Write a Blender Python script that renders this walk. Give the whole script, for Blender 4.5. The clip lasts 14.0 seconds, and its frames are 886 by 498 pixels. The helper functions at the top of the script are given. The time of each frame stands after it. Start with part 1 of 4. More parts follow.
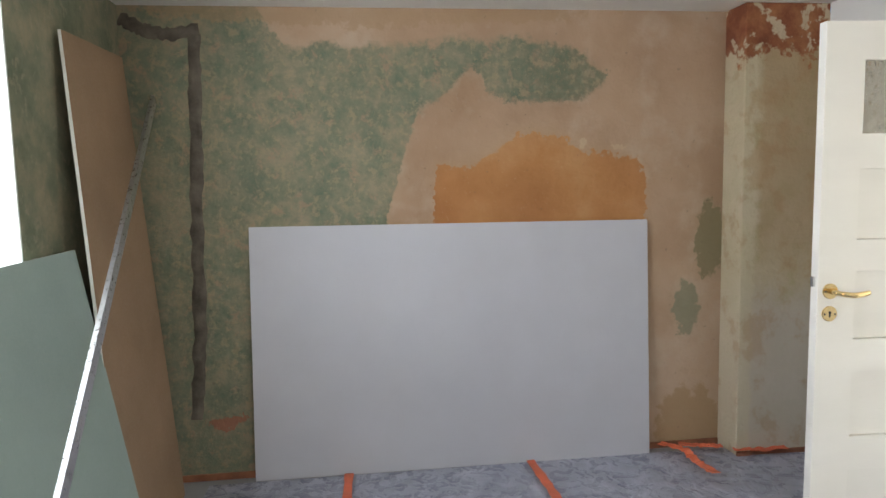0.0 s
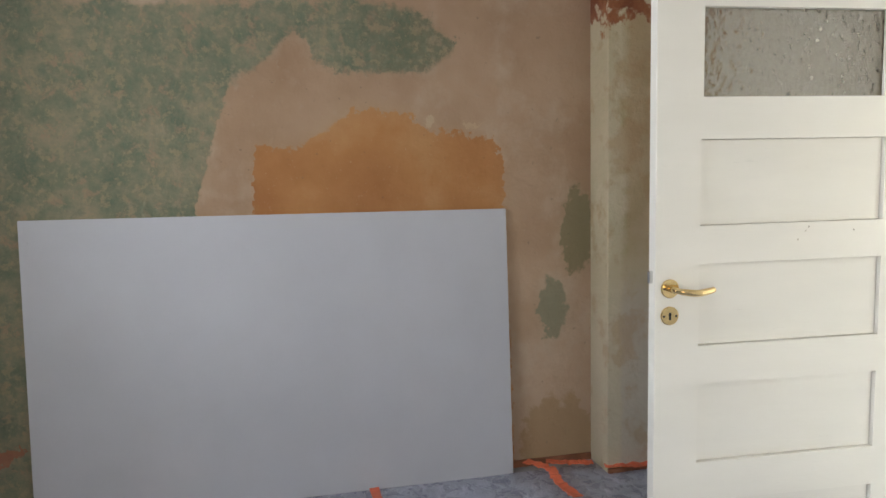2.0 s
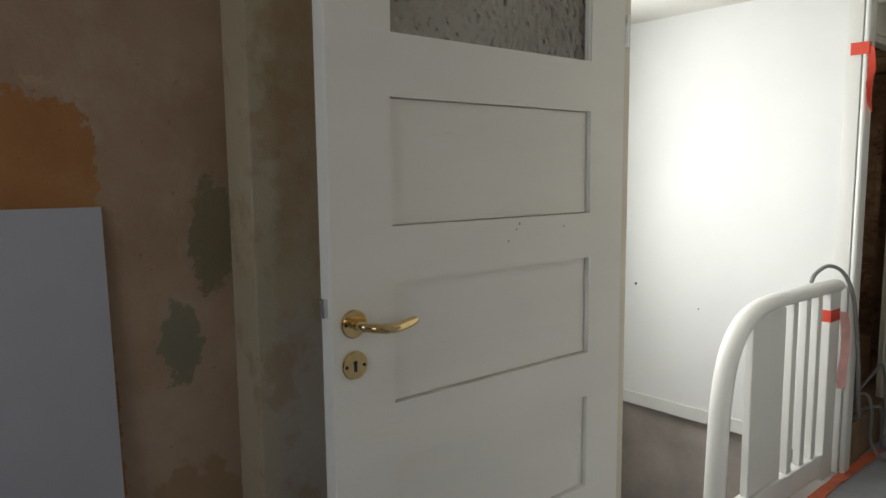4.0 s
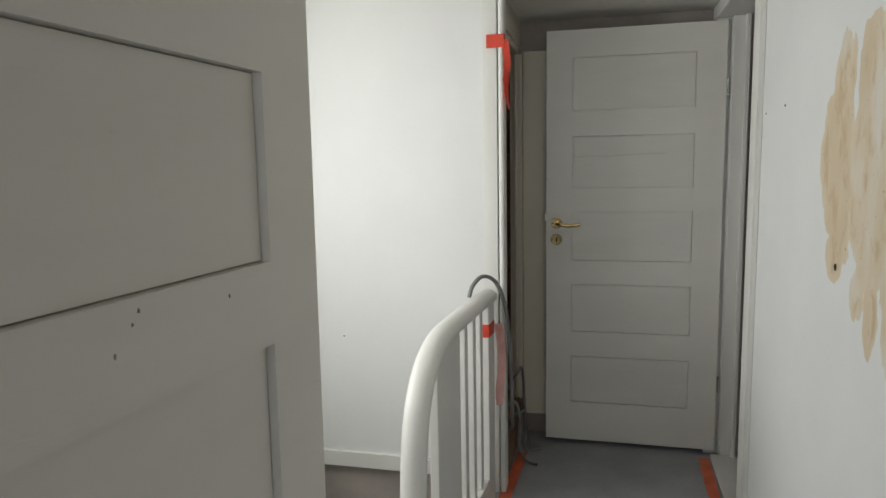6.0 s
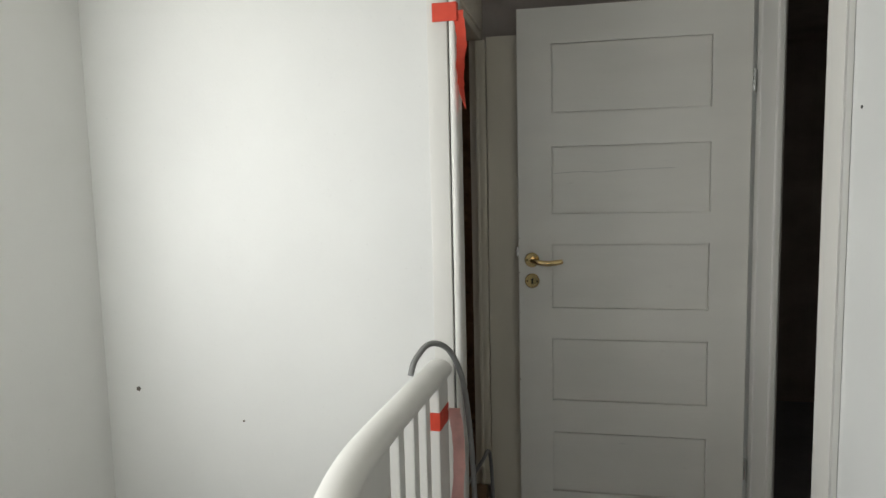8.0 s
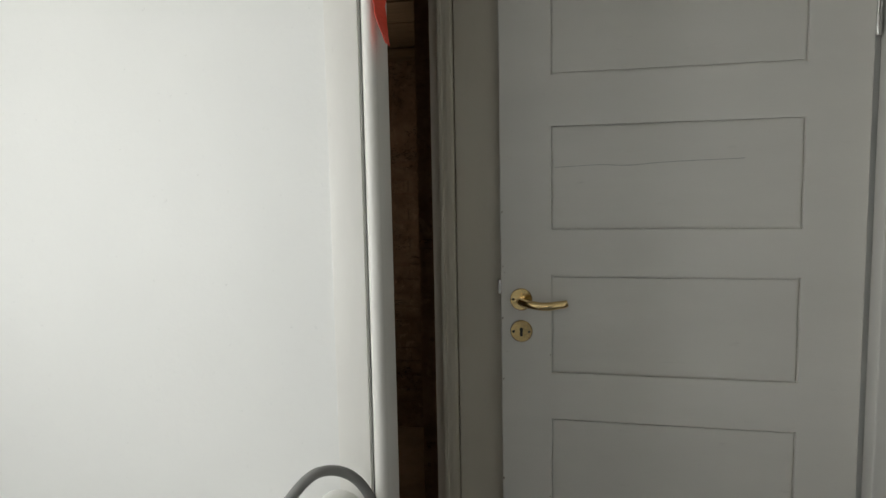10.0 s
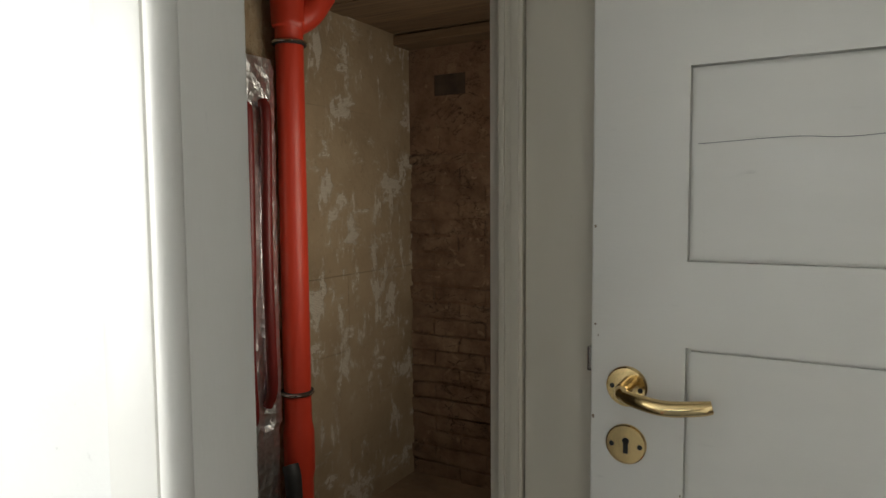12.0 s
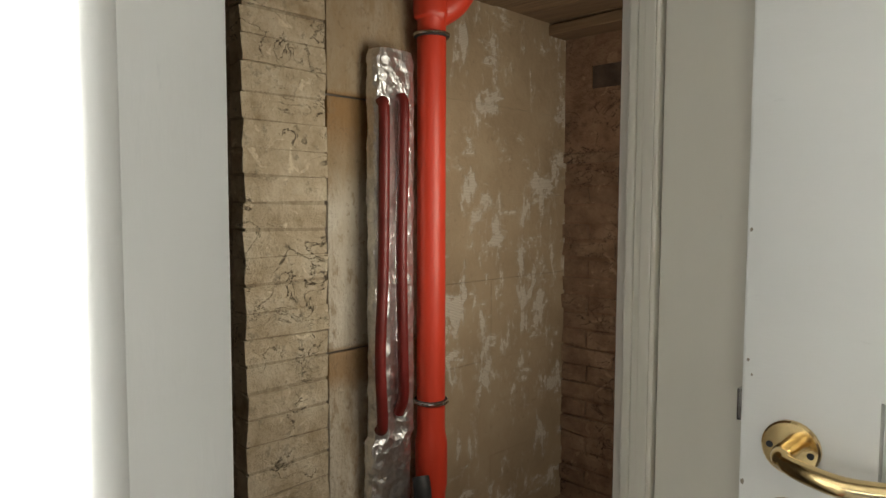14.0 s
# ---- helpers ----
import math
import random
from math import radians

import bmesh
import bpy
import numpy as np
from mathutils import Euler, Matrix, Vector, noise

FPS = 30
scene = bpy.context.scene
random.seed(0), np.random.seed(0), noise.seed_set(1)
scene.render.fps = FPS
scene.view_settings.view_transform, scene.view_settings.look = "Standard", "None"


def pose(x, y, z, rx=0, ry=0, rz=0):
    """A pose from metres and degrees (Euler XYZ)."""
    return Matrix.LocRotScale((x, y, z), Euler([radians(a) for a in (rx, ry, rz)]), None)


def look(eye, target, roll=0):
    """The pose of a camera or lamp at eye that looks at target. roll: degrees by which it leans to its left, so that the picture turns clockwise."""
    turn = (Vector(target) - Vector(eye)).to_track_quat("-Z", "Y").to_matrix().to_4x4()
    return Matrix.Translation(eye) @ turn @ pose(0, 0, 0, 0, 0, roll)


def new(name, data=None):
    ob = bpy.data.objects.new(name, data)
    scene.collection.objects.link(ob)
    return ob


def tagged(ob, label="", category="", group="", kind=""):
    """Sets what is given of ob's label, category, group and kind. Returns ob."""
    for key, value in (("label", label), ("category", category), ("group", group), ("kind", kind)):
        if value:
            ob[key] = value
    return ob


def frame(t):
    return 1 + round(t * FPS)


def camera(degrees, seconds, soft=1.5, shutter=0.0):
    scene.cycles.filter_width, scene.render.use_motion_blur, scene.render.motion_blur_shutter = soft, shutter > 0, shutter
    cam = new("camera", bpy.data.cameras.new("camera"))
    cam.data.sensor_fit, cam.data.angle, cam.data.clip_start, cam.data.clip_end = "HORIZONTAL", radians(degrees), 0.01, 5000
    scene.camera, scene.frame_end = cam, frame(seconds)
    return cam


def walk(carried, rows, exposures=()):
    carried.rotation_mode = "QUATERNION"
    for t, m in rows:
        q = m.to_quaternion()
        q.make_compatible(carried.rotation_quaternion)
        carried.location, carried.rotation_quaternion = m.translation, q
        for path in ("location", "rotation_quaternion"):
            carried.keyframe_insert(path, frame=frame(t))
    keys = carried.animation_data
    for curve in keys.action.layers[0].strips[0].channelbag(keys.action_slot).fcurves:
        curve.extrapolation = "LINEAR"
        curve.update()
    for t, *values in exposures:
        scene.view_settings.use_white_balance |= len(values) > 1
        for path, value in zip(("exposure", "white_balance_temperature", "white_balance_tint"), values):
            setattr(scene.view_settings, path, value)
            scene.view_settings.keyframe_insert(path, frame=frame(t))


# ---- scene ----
cam = camera(67.1, 14.0)
PATH = [
    (0, (1.477, -1.741, 1.533), (-0.498, -1.497, 1.329), -1.2),
    (0.5, (1.417, -1.581, 1.523), (-0.539, -1.221, 1.315), -1.7),
    (1, (1.344, -1.402, 1.502), (-0.611, -1.031, 1.299), -1.9),
    (1.5, (1.257, -1.285, 1.464), (-0.693, -0.895, 1.255), -1.6),
    (2, (1.082, -1.139, 1.452), (-0.865, -0.735, 1.241), -1.4),
    (2.5, (0.88, -0.989, 1.421), (-1.034, -0.453, 1.202), -1.1),
    (3, (0.706, -0.881, 1.415), (-1.155, -0.184, 1.191), -1.0),
    (3.5, (0.532, -0.841, 1.414), (-1.219, 0.101, 1.192), -0.7),
    (4, (0.38, -0.8, 1.398), (-1.109, 0.516, 1.172), -0.6),
    (4.2, (0.331, -0.774, 1.397), (-1.076, 0.628, 1.164), -0.6),
    (6.3, (-0.208, -0.114, 1.425), (-0.613, 1.831, 1.192), -1.2),
    (6.5, (-0.204, -0.042, 1.429), (-0.595, 1.908, 1.211), -1.3),
    (7, (-0.217, 0.151, 1.442), (-0.613, 2.1, 1.233), -1.5),
    (7.5, (-0.259, 0.377, 1.457), (-0.655, 2.326, 1.251), -1.3),
    (8, (-0.263, 0.578, 1.439), (-0.66, 2.527, 1.231), -1.3),
    (8.2, (-0.28, 0.69, 1.432), (-0.665, 2.642, 1.225), -1.4),
    (10.5, (-0.233, 1.656, 1.409), (-0.738, 3.582, 1.22), -0.8),
    (11, (-0.181, 1.859, 1.379), (-0.911, 3.715, 1.22), -0.8),
    (11.5, (-0.217, 2.023, 1.392), (-1.063, 3.828, 1.235), -0.5),
    (12, (-0.209, 2.2, 1.383), (-1.197, 3.932, 1.235), -0.4),
    (12.5, (-0.229, 2.29, 1.383), (-1.403, 3.903, 1.238), -0.1),
    (13, (-0.23, 2.34, 1.384), (-1.525, 3.856, 1.235), 0.0),
    (13.5, (-0.224, 2.353, 1.382), (-1.598, 3.801, 1.241), 0.3),
    (14, (-0.225, 2.386, 1.37), (-1.625, 3.809, 1.236), 0.2),
]
EXPOSURE = [(0, 0.68), (0.5, 1.05), (1.0, 0.68), (1.5, 0.66), (2.0, 0.48), (2.5, 0.18), (3.0, -0.3), (3.5, -0.8), (4.2, -1.25), (6.5, -1.58), (8.0, -1.5), (10.5, -1.68), (11.0, -1.52), (11.5, -1.53), (12.0, -0.9), (12.5, -0.3), (13.5, -0.15), (14.0, -0.08)]
walk(cam, [(t, look(eye, target, roll)) for t, eye, target, roll in PATH], EXPOSURE)

# ---------------- world and light ----------------
world = bpy.data.worlds.new("sky")
scene.world = world
world.use_nodes = True
wt = world.node_tree
sky = wt.nodes.new("ShaderNodeTexSky")
sky.sky_type, sky.sun_disc = "NISHITA", False
sky.sun_elevation, sky.sun_rotation = radians(40), radians(120)
wt.nodes["Background"].inputs[1].default_value = 0.10
wt.links.new(sky.outputs[0], wt.nodes["Background"].inputs[0])


def area_lamp(name, m, sx, sy, watts, colour):
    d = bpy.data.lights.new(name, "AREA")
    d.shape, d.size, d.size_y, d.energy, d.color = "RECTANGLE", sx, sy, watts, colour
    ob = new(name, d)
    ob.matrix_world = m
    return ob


# daylight in the openings of the room and the stairs
area_lamp("window_daylight", look((-0.10, -3.14, 1.66), (-0.10, 0, 1.3)), 1.6, 1.0, 27, (0.90, 0.94, 1.0))
# assumed opening out of view to the east, added to lift the door
area_lamp("unseen_east_daylight", look((2.62, -1.2, 1.45), (0, -1.0, 1.2)), 1.3, 1.1, 16, (1.0, 0.92, 0.82))
area_lamp("stair_window_daylight", look((-1.87, 1.42, 1.45), (-0.15, 1.85, 1.25)), 0.9, 1.0, 60, (0.975, 0.985, 0.965))

# added fill light for the back room, unseen; no window is known there
area_lamp("back_room_fill", look((-0.655, 3.70, 1.28), (-1.6, 3.62, 1.08)), 0.55, 0.85, 11.2, (1.0, 0.925, 0.77))

# ---------------- materials ----------------


class Mat:
    """Small node builder."""

    def __init__(self, name, rough=0.6, metal=0.0):
        self.m = bpy.data.materials.new(name)
        self.m.use_nodes = True
        self.t = self.m.node_tree
        self.b = self.t.nodes["Principled BSDF"]
        self.b.inputs["Roughness"].default_value, self.b.inputs["Metallic"].default_value = rough, metal
        self.co = self.node("ShaderNodeTexCoord").outputs["Object"]

    def node(self, kind, **inputs):
        n = self.t.nodes.new(kind)
        for k, v in inputs.items():
            self.put(n.inputs[k.replace("_", " ")], v)
        return n

    def put(self, socket, v):
        if isinstance(v, bpy.types.NodeSocket):
            self.t.links.new(v, socket)
        else:
            socket.default_value = v

    def stretch(self, scale, co=None):
        n = self.node("ShaderNodeMapping")
        n.inputs["Scale"].default_value = scale
        self.put(n.inputs["Vector"], co or self.co)
        return n.outputs[0]

    def noise(self, scale, detail=5, rough=0.6, co=None, distort=0.0):
        n = self.node("ShaderNodeTexNoise", Scale=scale, Detail=detail, Roughness=rough, Distortion=distort)
        self.put(n.inputs["Vector"], co or self.co)
        return n.outputs["Fac"]

    def ramp(self, fac, stops, smooth=False):
        n = self.node("ShaderNodeValToRGB")
        r = n.color_ramp
        r.interpolation = "EASE" if smooth else "LINEAR"
        while len(r.elements) < len(stops):
            r.elements.new(0.5)
        for e, (p, c) in zip(r.elements, stops):
            e.position = p
            e.color = (c, c, c, 1) if isinstance(c, (int, float)) else (*c, 1)
        self.put(n.inputs[0], fac)
        return n.outputs[0]

    def math(self, op, a, b=0.0, c=0.0, clamp=False):
        n = self.node("ShaderNodeMath")
        n.operation, n.use_clamp = op, clamp
        for i, v in enumerate((a, b, c)):
            self.put(n.inputs[i], v)
        return n.outputs[0]

    def step(self, v, lo, hi):
        n = self.node("ShaderNodeMapRange", Value=v, From_Min=lo, From_Max=hi)
        n.interpolation_type = "SMOOTHSTEP"
        return n.outputs[0]

    def mix(self, fac, a, b):
        n = self.node("ShaderNodeMix")
        n.data_type = "RGBA"
        for i, v in ((0, fac), (6, a), (7, b)):
            self.put(n.inputs[i], (*v, 1) if isinstance(v, tuple) else v)
        return n.outputs[2]

    def xyz(self):
        return self.node("ShaderNodeSeparateXYZ", Vector=self.co).outputs

    def bump(self, height, strength=0.3, dist=0.01):
        n = self.node("ShaderNodeBump", Strength=strength, Distance=dist, Height=height)
        self.put(self.b.inputs["Normal"], n.outputs[0])

    def done(self, colour, rough=None):
        self.put(self.b.inputs["Base Color"], (*colour, 1) if isinstance(colour, tuple) else colour)
        if rough is not None:
            self.put(self.b.inputs["Roughness"], rough)
        return self.m


def paint(name, c, var=0.06, rough=0.45, bump=0.12, scale=3.0, grain=60, stretch=(1, 1, 1)):
    """Painted surface: large soft unevenness, fine grain, small specks."""
    k = Mat(name, rough)
    co = k.stretch(stretch)
    big, fine = k.noise(scale, 6, 0.55, co), k.noise(grain, 4, 0.6, co)
    lo = tuple(v * (1 - var * 2) for v in c)
    hi = tuple(min(1, v * (1 + var)) for v in c)
    col = k.ramp(big, [(0.3, lo), (0.7, hi)])
    col = k.mix(k.step(fine, 0.66, 0.8), col, tuple(v * 0.86 for v in c))
    k.bump(k.math("ADD", fine, k.math("MULTIPLY", big, 1.5)), bump, 0.004)
    return k.done(col, k.ramp(fine, [(0.3, rough * 0.8), (0.7, min(1, rough * 1.25))]))


M_white = paint("white_wall_paint", (0.80, 0.805, 0.785), 0.02, 0.6, 0.10, 2.0, 90)
M_trim = paint("white_gloss_paint", (0.785, 0.775, 0.735), 0.03, 0.38, 0.10, 3, 70, (1, 1, 0.25))
M_door = paint("door_paint", (0.84, 0.825, 0.765), 0.03, 0.36, 0.16, 4, 60, (0.25, 1, 1))
M_door_panel = paint("door_panel_paint", (0.83, 0.815, 0.755), 0.04, 0.38, 0.16, 4, 60, (0.2, 1, 1))
M_cream = paint("cream_paint", (0.71, 0.66, 0.545), 0.05, 0.45, 0.15, 3, 60, (1, 1, 0.3))
M_jamb = paint("grey_white_paint", (0.72, 0.66, 0.56), 0.04, 0.42, 0.12, 3, 60, (1, 1, 0.3))
M_ceiling = paint("ceiling_paint", (0.74, 0.72, 0.67), 0.05, 0.8, 0.3, 2, 50)
M_grey_plaster = paint("grey_plaster", (0.47, 0.42, 0.38), 0.12, 0.85, 0.4, 4, 40)
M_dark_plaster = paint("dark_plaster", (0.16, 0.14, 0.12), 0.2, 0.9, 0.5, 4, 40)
M_mortar = paint("cement_mortar", (0.135, 0.115, 0.09), 0.3, 0.95, 0.9, 9, 60)
M_floor = paint("grey_floor_covering", (0.36, 0.37, 0.39), 0.10, 0.45, 0.25, 3, 30)
M_brown_floor = paint("dusty_wood_floor", (0.26, 0.17, 0.10), 0.2, 0.85, 0.4, 4, 40)
M_back_board = paint("brown_board_paper", (0.36, 0.24, 0.145), 0.07, 0.8, 0.12, 3, 90)
M_green_board = paint("green_board_paper", (0.36, 0.46, 0.42), 0.05, 0.75, 0.12, 2, 90)
M_grey_board = paint("grey_board_paper", (0.52, 0.53, 0.575), 0.04, 0.7, 0.10, 1.5, 110)
M_gypsum = paint("gypsum_edge", (0.80, 0.79, 0.76), 0.05, 0.9, 0.3, 8, 80)
M_red_tape = paint("red_tape", (0.72, 0.07, 0.035), 0.08, 0.5, 0.15, 10, 60)
M_pink_tape = paint("tape_backing_paper", (0.75, 0.42, 0.38), 0.12, 0.6, 0.2, 12, 60)
M_orange_tape = paint("orange_floor_tape", (0.75, 0.17, 0.08), 0.12, 0.5, 0.3, 10, 60)
M_red_pipe = paint("red_plastic_wrap", (0.66, 0.055, 0.025), 0.10, 0.38, 0.3, 6, 40, (1, 1, 0.3))
M_dark_red = paint("dark_red_conduit", (0.17, 0.017, 0.014), 0.15, 0.4, 0.2, 8, 60)
M_sooty_hole = paint("sooty_hole_dark", (0.075, 0.05, 0.035), 0.3, 0.95, 0.5, 12, 60)
M_black = paint("black_rubber", (0.025, 0.025, 0.025), 0.2, 0.6, 0.2, 10, 60)
M_skirting = paint("worn_red_brown_baseboard", (0.30, 0.12, 0.06), 0.25, 0.7, 0.4, 8, 50)
M_cable = paint("grey_conduit", (0.24, 0.24, 0.235), 0.1, 0.5, 0.2, 10, 80)


def metal(name, c, rough, bump=0.05, scale=60):
    k = Mat(name, rough, 1.0)
    n = k.noise(scale, 4)
    k.bump(n, bump, 0.003)
    return k.done(k.ramp(n, [(0.3, tuple(v * 0.8 for v in c)), (0.7, c)]), k.ramp(n, [(0.3, rough * 0.7), (0.7, rough * 1.4)]))


M_brass = metal("polished_brass", (0.88, 0.67, 0.34), 0.13)
M_steel = metal("galvanised_steel", (0.62, 0.63, 0.65), 0.32)
M_chrome = metal("bright_steel", (0.75, 0.75, 0.74), 0.2)


def foil():
    k = Mat("crumpled_aluminium_foil", 0.36, 1.0)
    a, b = k.noise(26, 3, 0.5, k.stretch((1, 1, 0.8)), 1.0), k.noise(90, 3)
    v = k.node("ShaderNodeTexVoronoi", Scale=34.0)
    k.put(v.inputs["Vector"], k.co)
    k.bump(k.math("ADD", k.math("MULTIPLY", v.outputs["Distance"], 0.6), k.math("MULTIPLY", a, 1.0)), 0.7, 0.012)
    return k.done(k.ramp(b, [(0.3, (0.72, 0.72, 0.72)), (0.7, (0.93, 0.93, 0.93))]), 0.40)


M_foil = foil()


def rippled_glass():
    k = Mat("hammered_glass", 0.06)
    k.b.inputs["Transmission Weight"].default_value = 0.92
    k.b.inputs["IOR"].default_value = 1.45
    v = k.node("ShaderNodeTexVoronoi", Scale=58.0)
    v.feature = "SMOOTH_F1"
    k.put(v.inputs["Vector"], k.co)
    k.bump(k.math("ADD", v.outputs["Distance"], k.math("MULTIPLY", k.noise(25), 0.5)), 0.8, 0.014)
    return k.done((0.66, 0.62, 0.53), 0.06)


M_glass = rippled_glass()


def clear_glass():
    k = Mat("window_glass", 0.02)
    k.b.inputs["Transmission Weight"].default_value = 1.0
    return k.done((0.97, 0.98, 0.98), 0.02)


M_pane = clear_glass()


def plastic_sheet():
    k = Mat("plastic_dust_sheet", 0.22)
    a, b = k.noise(3.5, 5, 0.6, distort=1.8), k.noise(14, 4, distort=1.0)
    k.bump(k.math("ADD", a, k.math("MULTIPLY", b, 0.5)), 0.7, 0.03)
    col = k.ramp(a, [(0.3, (0.25, 0.27, 0.34)), (0.55, (0.38, 0.40, 0.49)), (0.75, (0.52, 0.54, 0.63))])
    return k.done(col, k.ramp(b, [(0.3, 0.16), (0.7, 0.42)]))


M_sheet = plastic_sheet()


def west_wall():
    """Stripped plaster: green distemper, bare pinkish plaster, an orange glue patch, grey-green leftovers."""
    k = Mat("stripped_wall_plaster", 0.9)
    x, y, z = k.xyz()
    y, z = k.math("MULTIPLY_ADD", y, 1 / 1.013, -0.079), k.math("MULTIPLY", z, 0.992)
    n1, n2, n3, n4 = k.noise(5.5, 7, 0.65), k.noise(26, 6, 0.7), k.noise(1.3, 4), k.noise(90, 4)
    wob = lambda amp: k.math("MULTIPLY", k.math("SUBTRACT", n1, 0.5), amp)
    yy = k.math("ADD", y, k.math("MULTIPLY", k.math("SUBTRACT", n2, 0.5), 0.10))
    zz = k.math("ADD", k.math("ADD", z, wob(0.16)), k.math("MULTIPLY", k.math("SUBTRACT", n2, 0.5), 0.10))
    # bare plaster
    col = k.ramp(n3, [(0.3, (0.34, 0.22, 0.135)), (0.5, (0.42, 0.29, 0.19)), (0.7, (0.48, 0.355, 0.25))])
    col = k.mix(k.math("MULTIPLY", k.step(n2, 0.55, 0.75), 0.6), col, (0.42, 0.315, 0.225))
    col = k.mix(k.math("MULTIPLY", k.step(n1, 0.55, 0.75), 0.5), col, (0.36, 0.25, 0.16))
    u = k.node("ShaderNodeMapRange", Value=yy, From_Min=-3.0, From_Max=0.2).outputs[0]
    P = lambda v: (v + 3.0) / 3.2
    low = k.ramp(u, [(0, 0.0), (P(-1.72), 0.0), (P(-1.66), 1.35 / 2.5), (P(-1.56), 1.66 / 2.5), (P(-1.49), 1.87 / 2.5), (P(-1.29), 2.0 / 2.5),
                     (P(-1.21), 2.09 / 2.5), (P(-1.14), 2.0 / 2.5), (P(-1.03), 1.91 / 2.5), (P(-0.62), 1.93 / 2.5), (P(-0.50), 2.0 / 2.5), (P(-0.46), 1.0)])
    high = k.ramp(u, [(0, 1.0), (P(-2.35), 1.0), (P(-2.15), 2.2 / 2.5), (P(-1.0), 2.24 / 2.5), (P(-0.66), 2.2 / 2.5), (P(-0.5), 2.07 / 2.5), (1, 2.0 / 2.5)])
    over = k.step(k.math("SUBTRACT", zz, k.math("MULTIPLY", low, 2.5)), -0.015, 0.02)
    under = k.step(k.math("SUBTRACT", k.math("MULTIPLY", high, 2.5), zz), -0.02, 0.03)
    green = k.math("MULTIPLY", over, under)
    gcol = k.ramp(k.noise(5, 7, 0.72, distort=0.2), [(0.32, (0.085, 0.135, 0.095)), (0.47, (0.15, 0.185, 0.125)), (0.58, (0.225, 0.225, 0.15)), (0.70, (0.32, 0.26, 0.175))])
    gcol = k.mix(k.math("MULTIPLY", k.step(n2, 0.54, 0.68), 0.6), gcol, (0.27, 0.25, 0.17))
    gcol = k.mix(k.math("MULTIPLY", k.step(k.noise(11, 6, 0.72, distort=0.3), 0.55, 0.64), 0.8), gcol, (0.31, 0.225, 0.15))
    gcol = k.mix(k.math("MULTIPLY", k.step(k.noise(8, 6, 0.72, distort=0.2), 0.57, 0.68), 0.45), gcol, (0.085, 0.14, 0.105))
    edge_dark = k.math("MULTIPLY", k.step(yy, -1.1, -0.7), 0.6)
    gcol = k.mix(k.math("MULTIPLY", edge_dark, k.step(k.noise(30, 3, 0.6), 0.36, 0.52)), gcol, (0.115, 0.14, 0.09))
    gcol = k.mix(k.math("MULTIPLY", k.step(k.noise(19, 5, 0.75), 0.53, 0.60), 0.55), gcol, (0.33, 0.275, 0.165))
    col = k.mix(k.math("MULTIPLY", green, k.ramp(n2, [(0.25, 1.0), (0.72, 0.72)])), col, gcol)
    # orange glue patch
    top = k.ramp(u, [(0, 0.0), (P(-1.44), 0.0), (P(-1.41), 1.60 / 2.5), (P(-1.25), 1.58 / 2.5), (P(-1.09), 1.66 / 2.5), (P(-0.97), 1.755 / 2.5),
                     (P(-0.73), 1.73 / 2.5), (P(-0.62), 1.665 / 2.5), (P(-0.32), 1.62 / 2.5), (P(-0.27), 1.5 / 2.5), (P(-0.24), 0.0)])
    zo = k.math("ADD", z, k.math("ADD", k.math("MULTIPLY", k.math("SUBTRACT", n2, 0.5), 0.07), k.math("MULTIPLY", k.math("SUBTRACT", k.noise(13, 4), 0.5), 0.12)))
    orange = k.step(k.math("SUBTRACT", k.math("MULTIPLY", top, 2.5), zo), -0.01, 0.012)
    ocol = k.ramp(k.noise(2.6, 5), [(0.3, (0.35, 0.145, 0.045)), (0.55, (0.43, 0.20, 0.068)), (0.75, (0.49, 0.27, 0.115))])
    ocol = k.mix(k.math("MULTIPLY", k.step(n4, 0.64, 0.75), 0.45), ocol, (0.58, 0.42, 0.27))
    col = k.mix(k.math("MULTIPLY", orange, 0.93), col, ocol)

    pale = k.math("MULTIPLY", k.step(k.noise(3.1, 5, 0.6), 0.5, 0.66), k.math("SUBTRACT", 1.0, k.math("MAXIMUM", green, orange)))
    col = k.mix(k.math("MULTIPLY", pale, 0.45), col, (0.50, 0.40, 0.30))

    # leftovers beside the chimney breast
    def blob(cy, cz, ry, rz, c, amount):
        a = k.math("DIVIDE", k.math("SUBTRACT", yy, cy), ry)
        b = k.math("DIVIDE", k.math("SUBTRACT", zz, cz), rz)
        r = k.math("ADD", k.math("ADD", k.math("MULTIPLY", a, a), k.math("MULTIPLY", b, b)), k.math("MULTIPLY", k.math("SUBTRACT", k.noise(16, 5, 0.65), 0.5), 2.2))
        return k.mix(k.math("MULTIPLY", k.step(r, 1.15, 0.8), amount), col, c)
    col = blob(0.10, 1.16, 0.085, 0.22, (0.21, 0.185, 0.10), 0.85)
    col = blob(-0.03, 0.79, 0.075, 0.14, (0.22, 0.22, 0.145), 0.85)
    col = blob(0.0, 0.10, 0.20, 0.25, (0.36, 0.245, 0.13), 0.8)
    col = blob(-2.50, 0.31, 0.10, 0.035, (0.36, 0.11, 0.06), 0.7)
    col = blob(-0.62, 1.70, 0.012, 0.032, (0.52, 0.40, 0.27), 0.7)
    col = blob(-0.42, 1.685, 0.055, 0.013, (0.50, 0.37, 0.24), 0.7)
    col = blob(-1.7, 2.40, 1.2, 0.10, (0.36, 0.24, 0.13), 0.5)
    specks = k.step(k.noise(34, 2, 0.4), 0.72, 0.76)
    col = k.mix(k.math("MULTIPLY", specks, 0.3), col, (0.10, 0.09, 0.07))
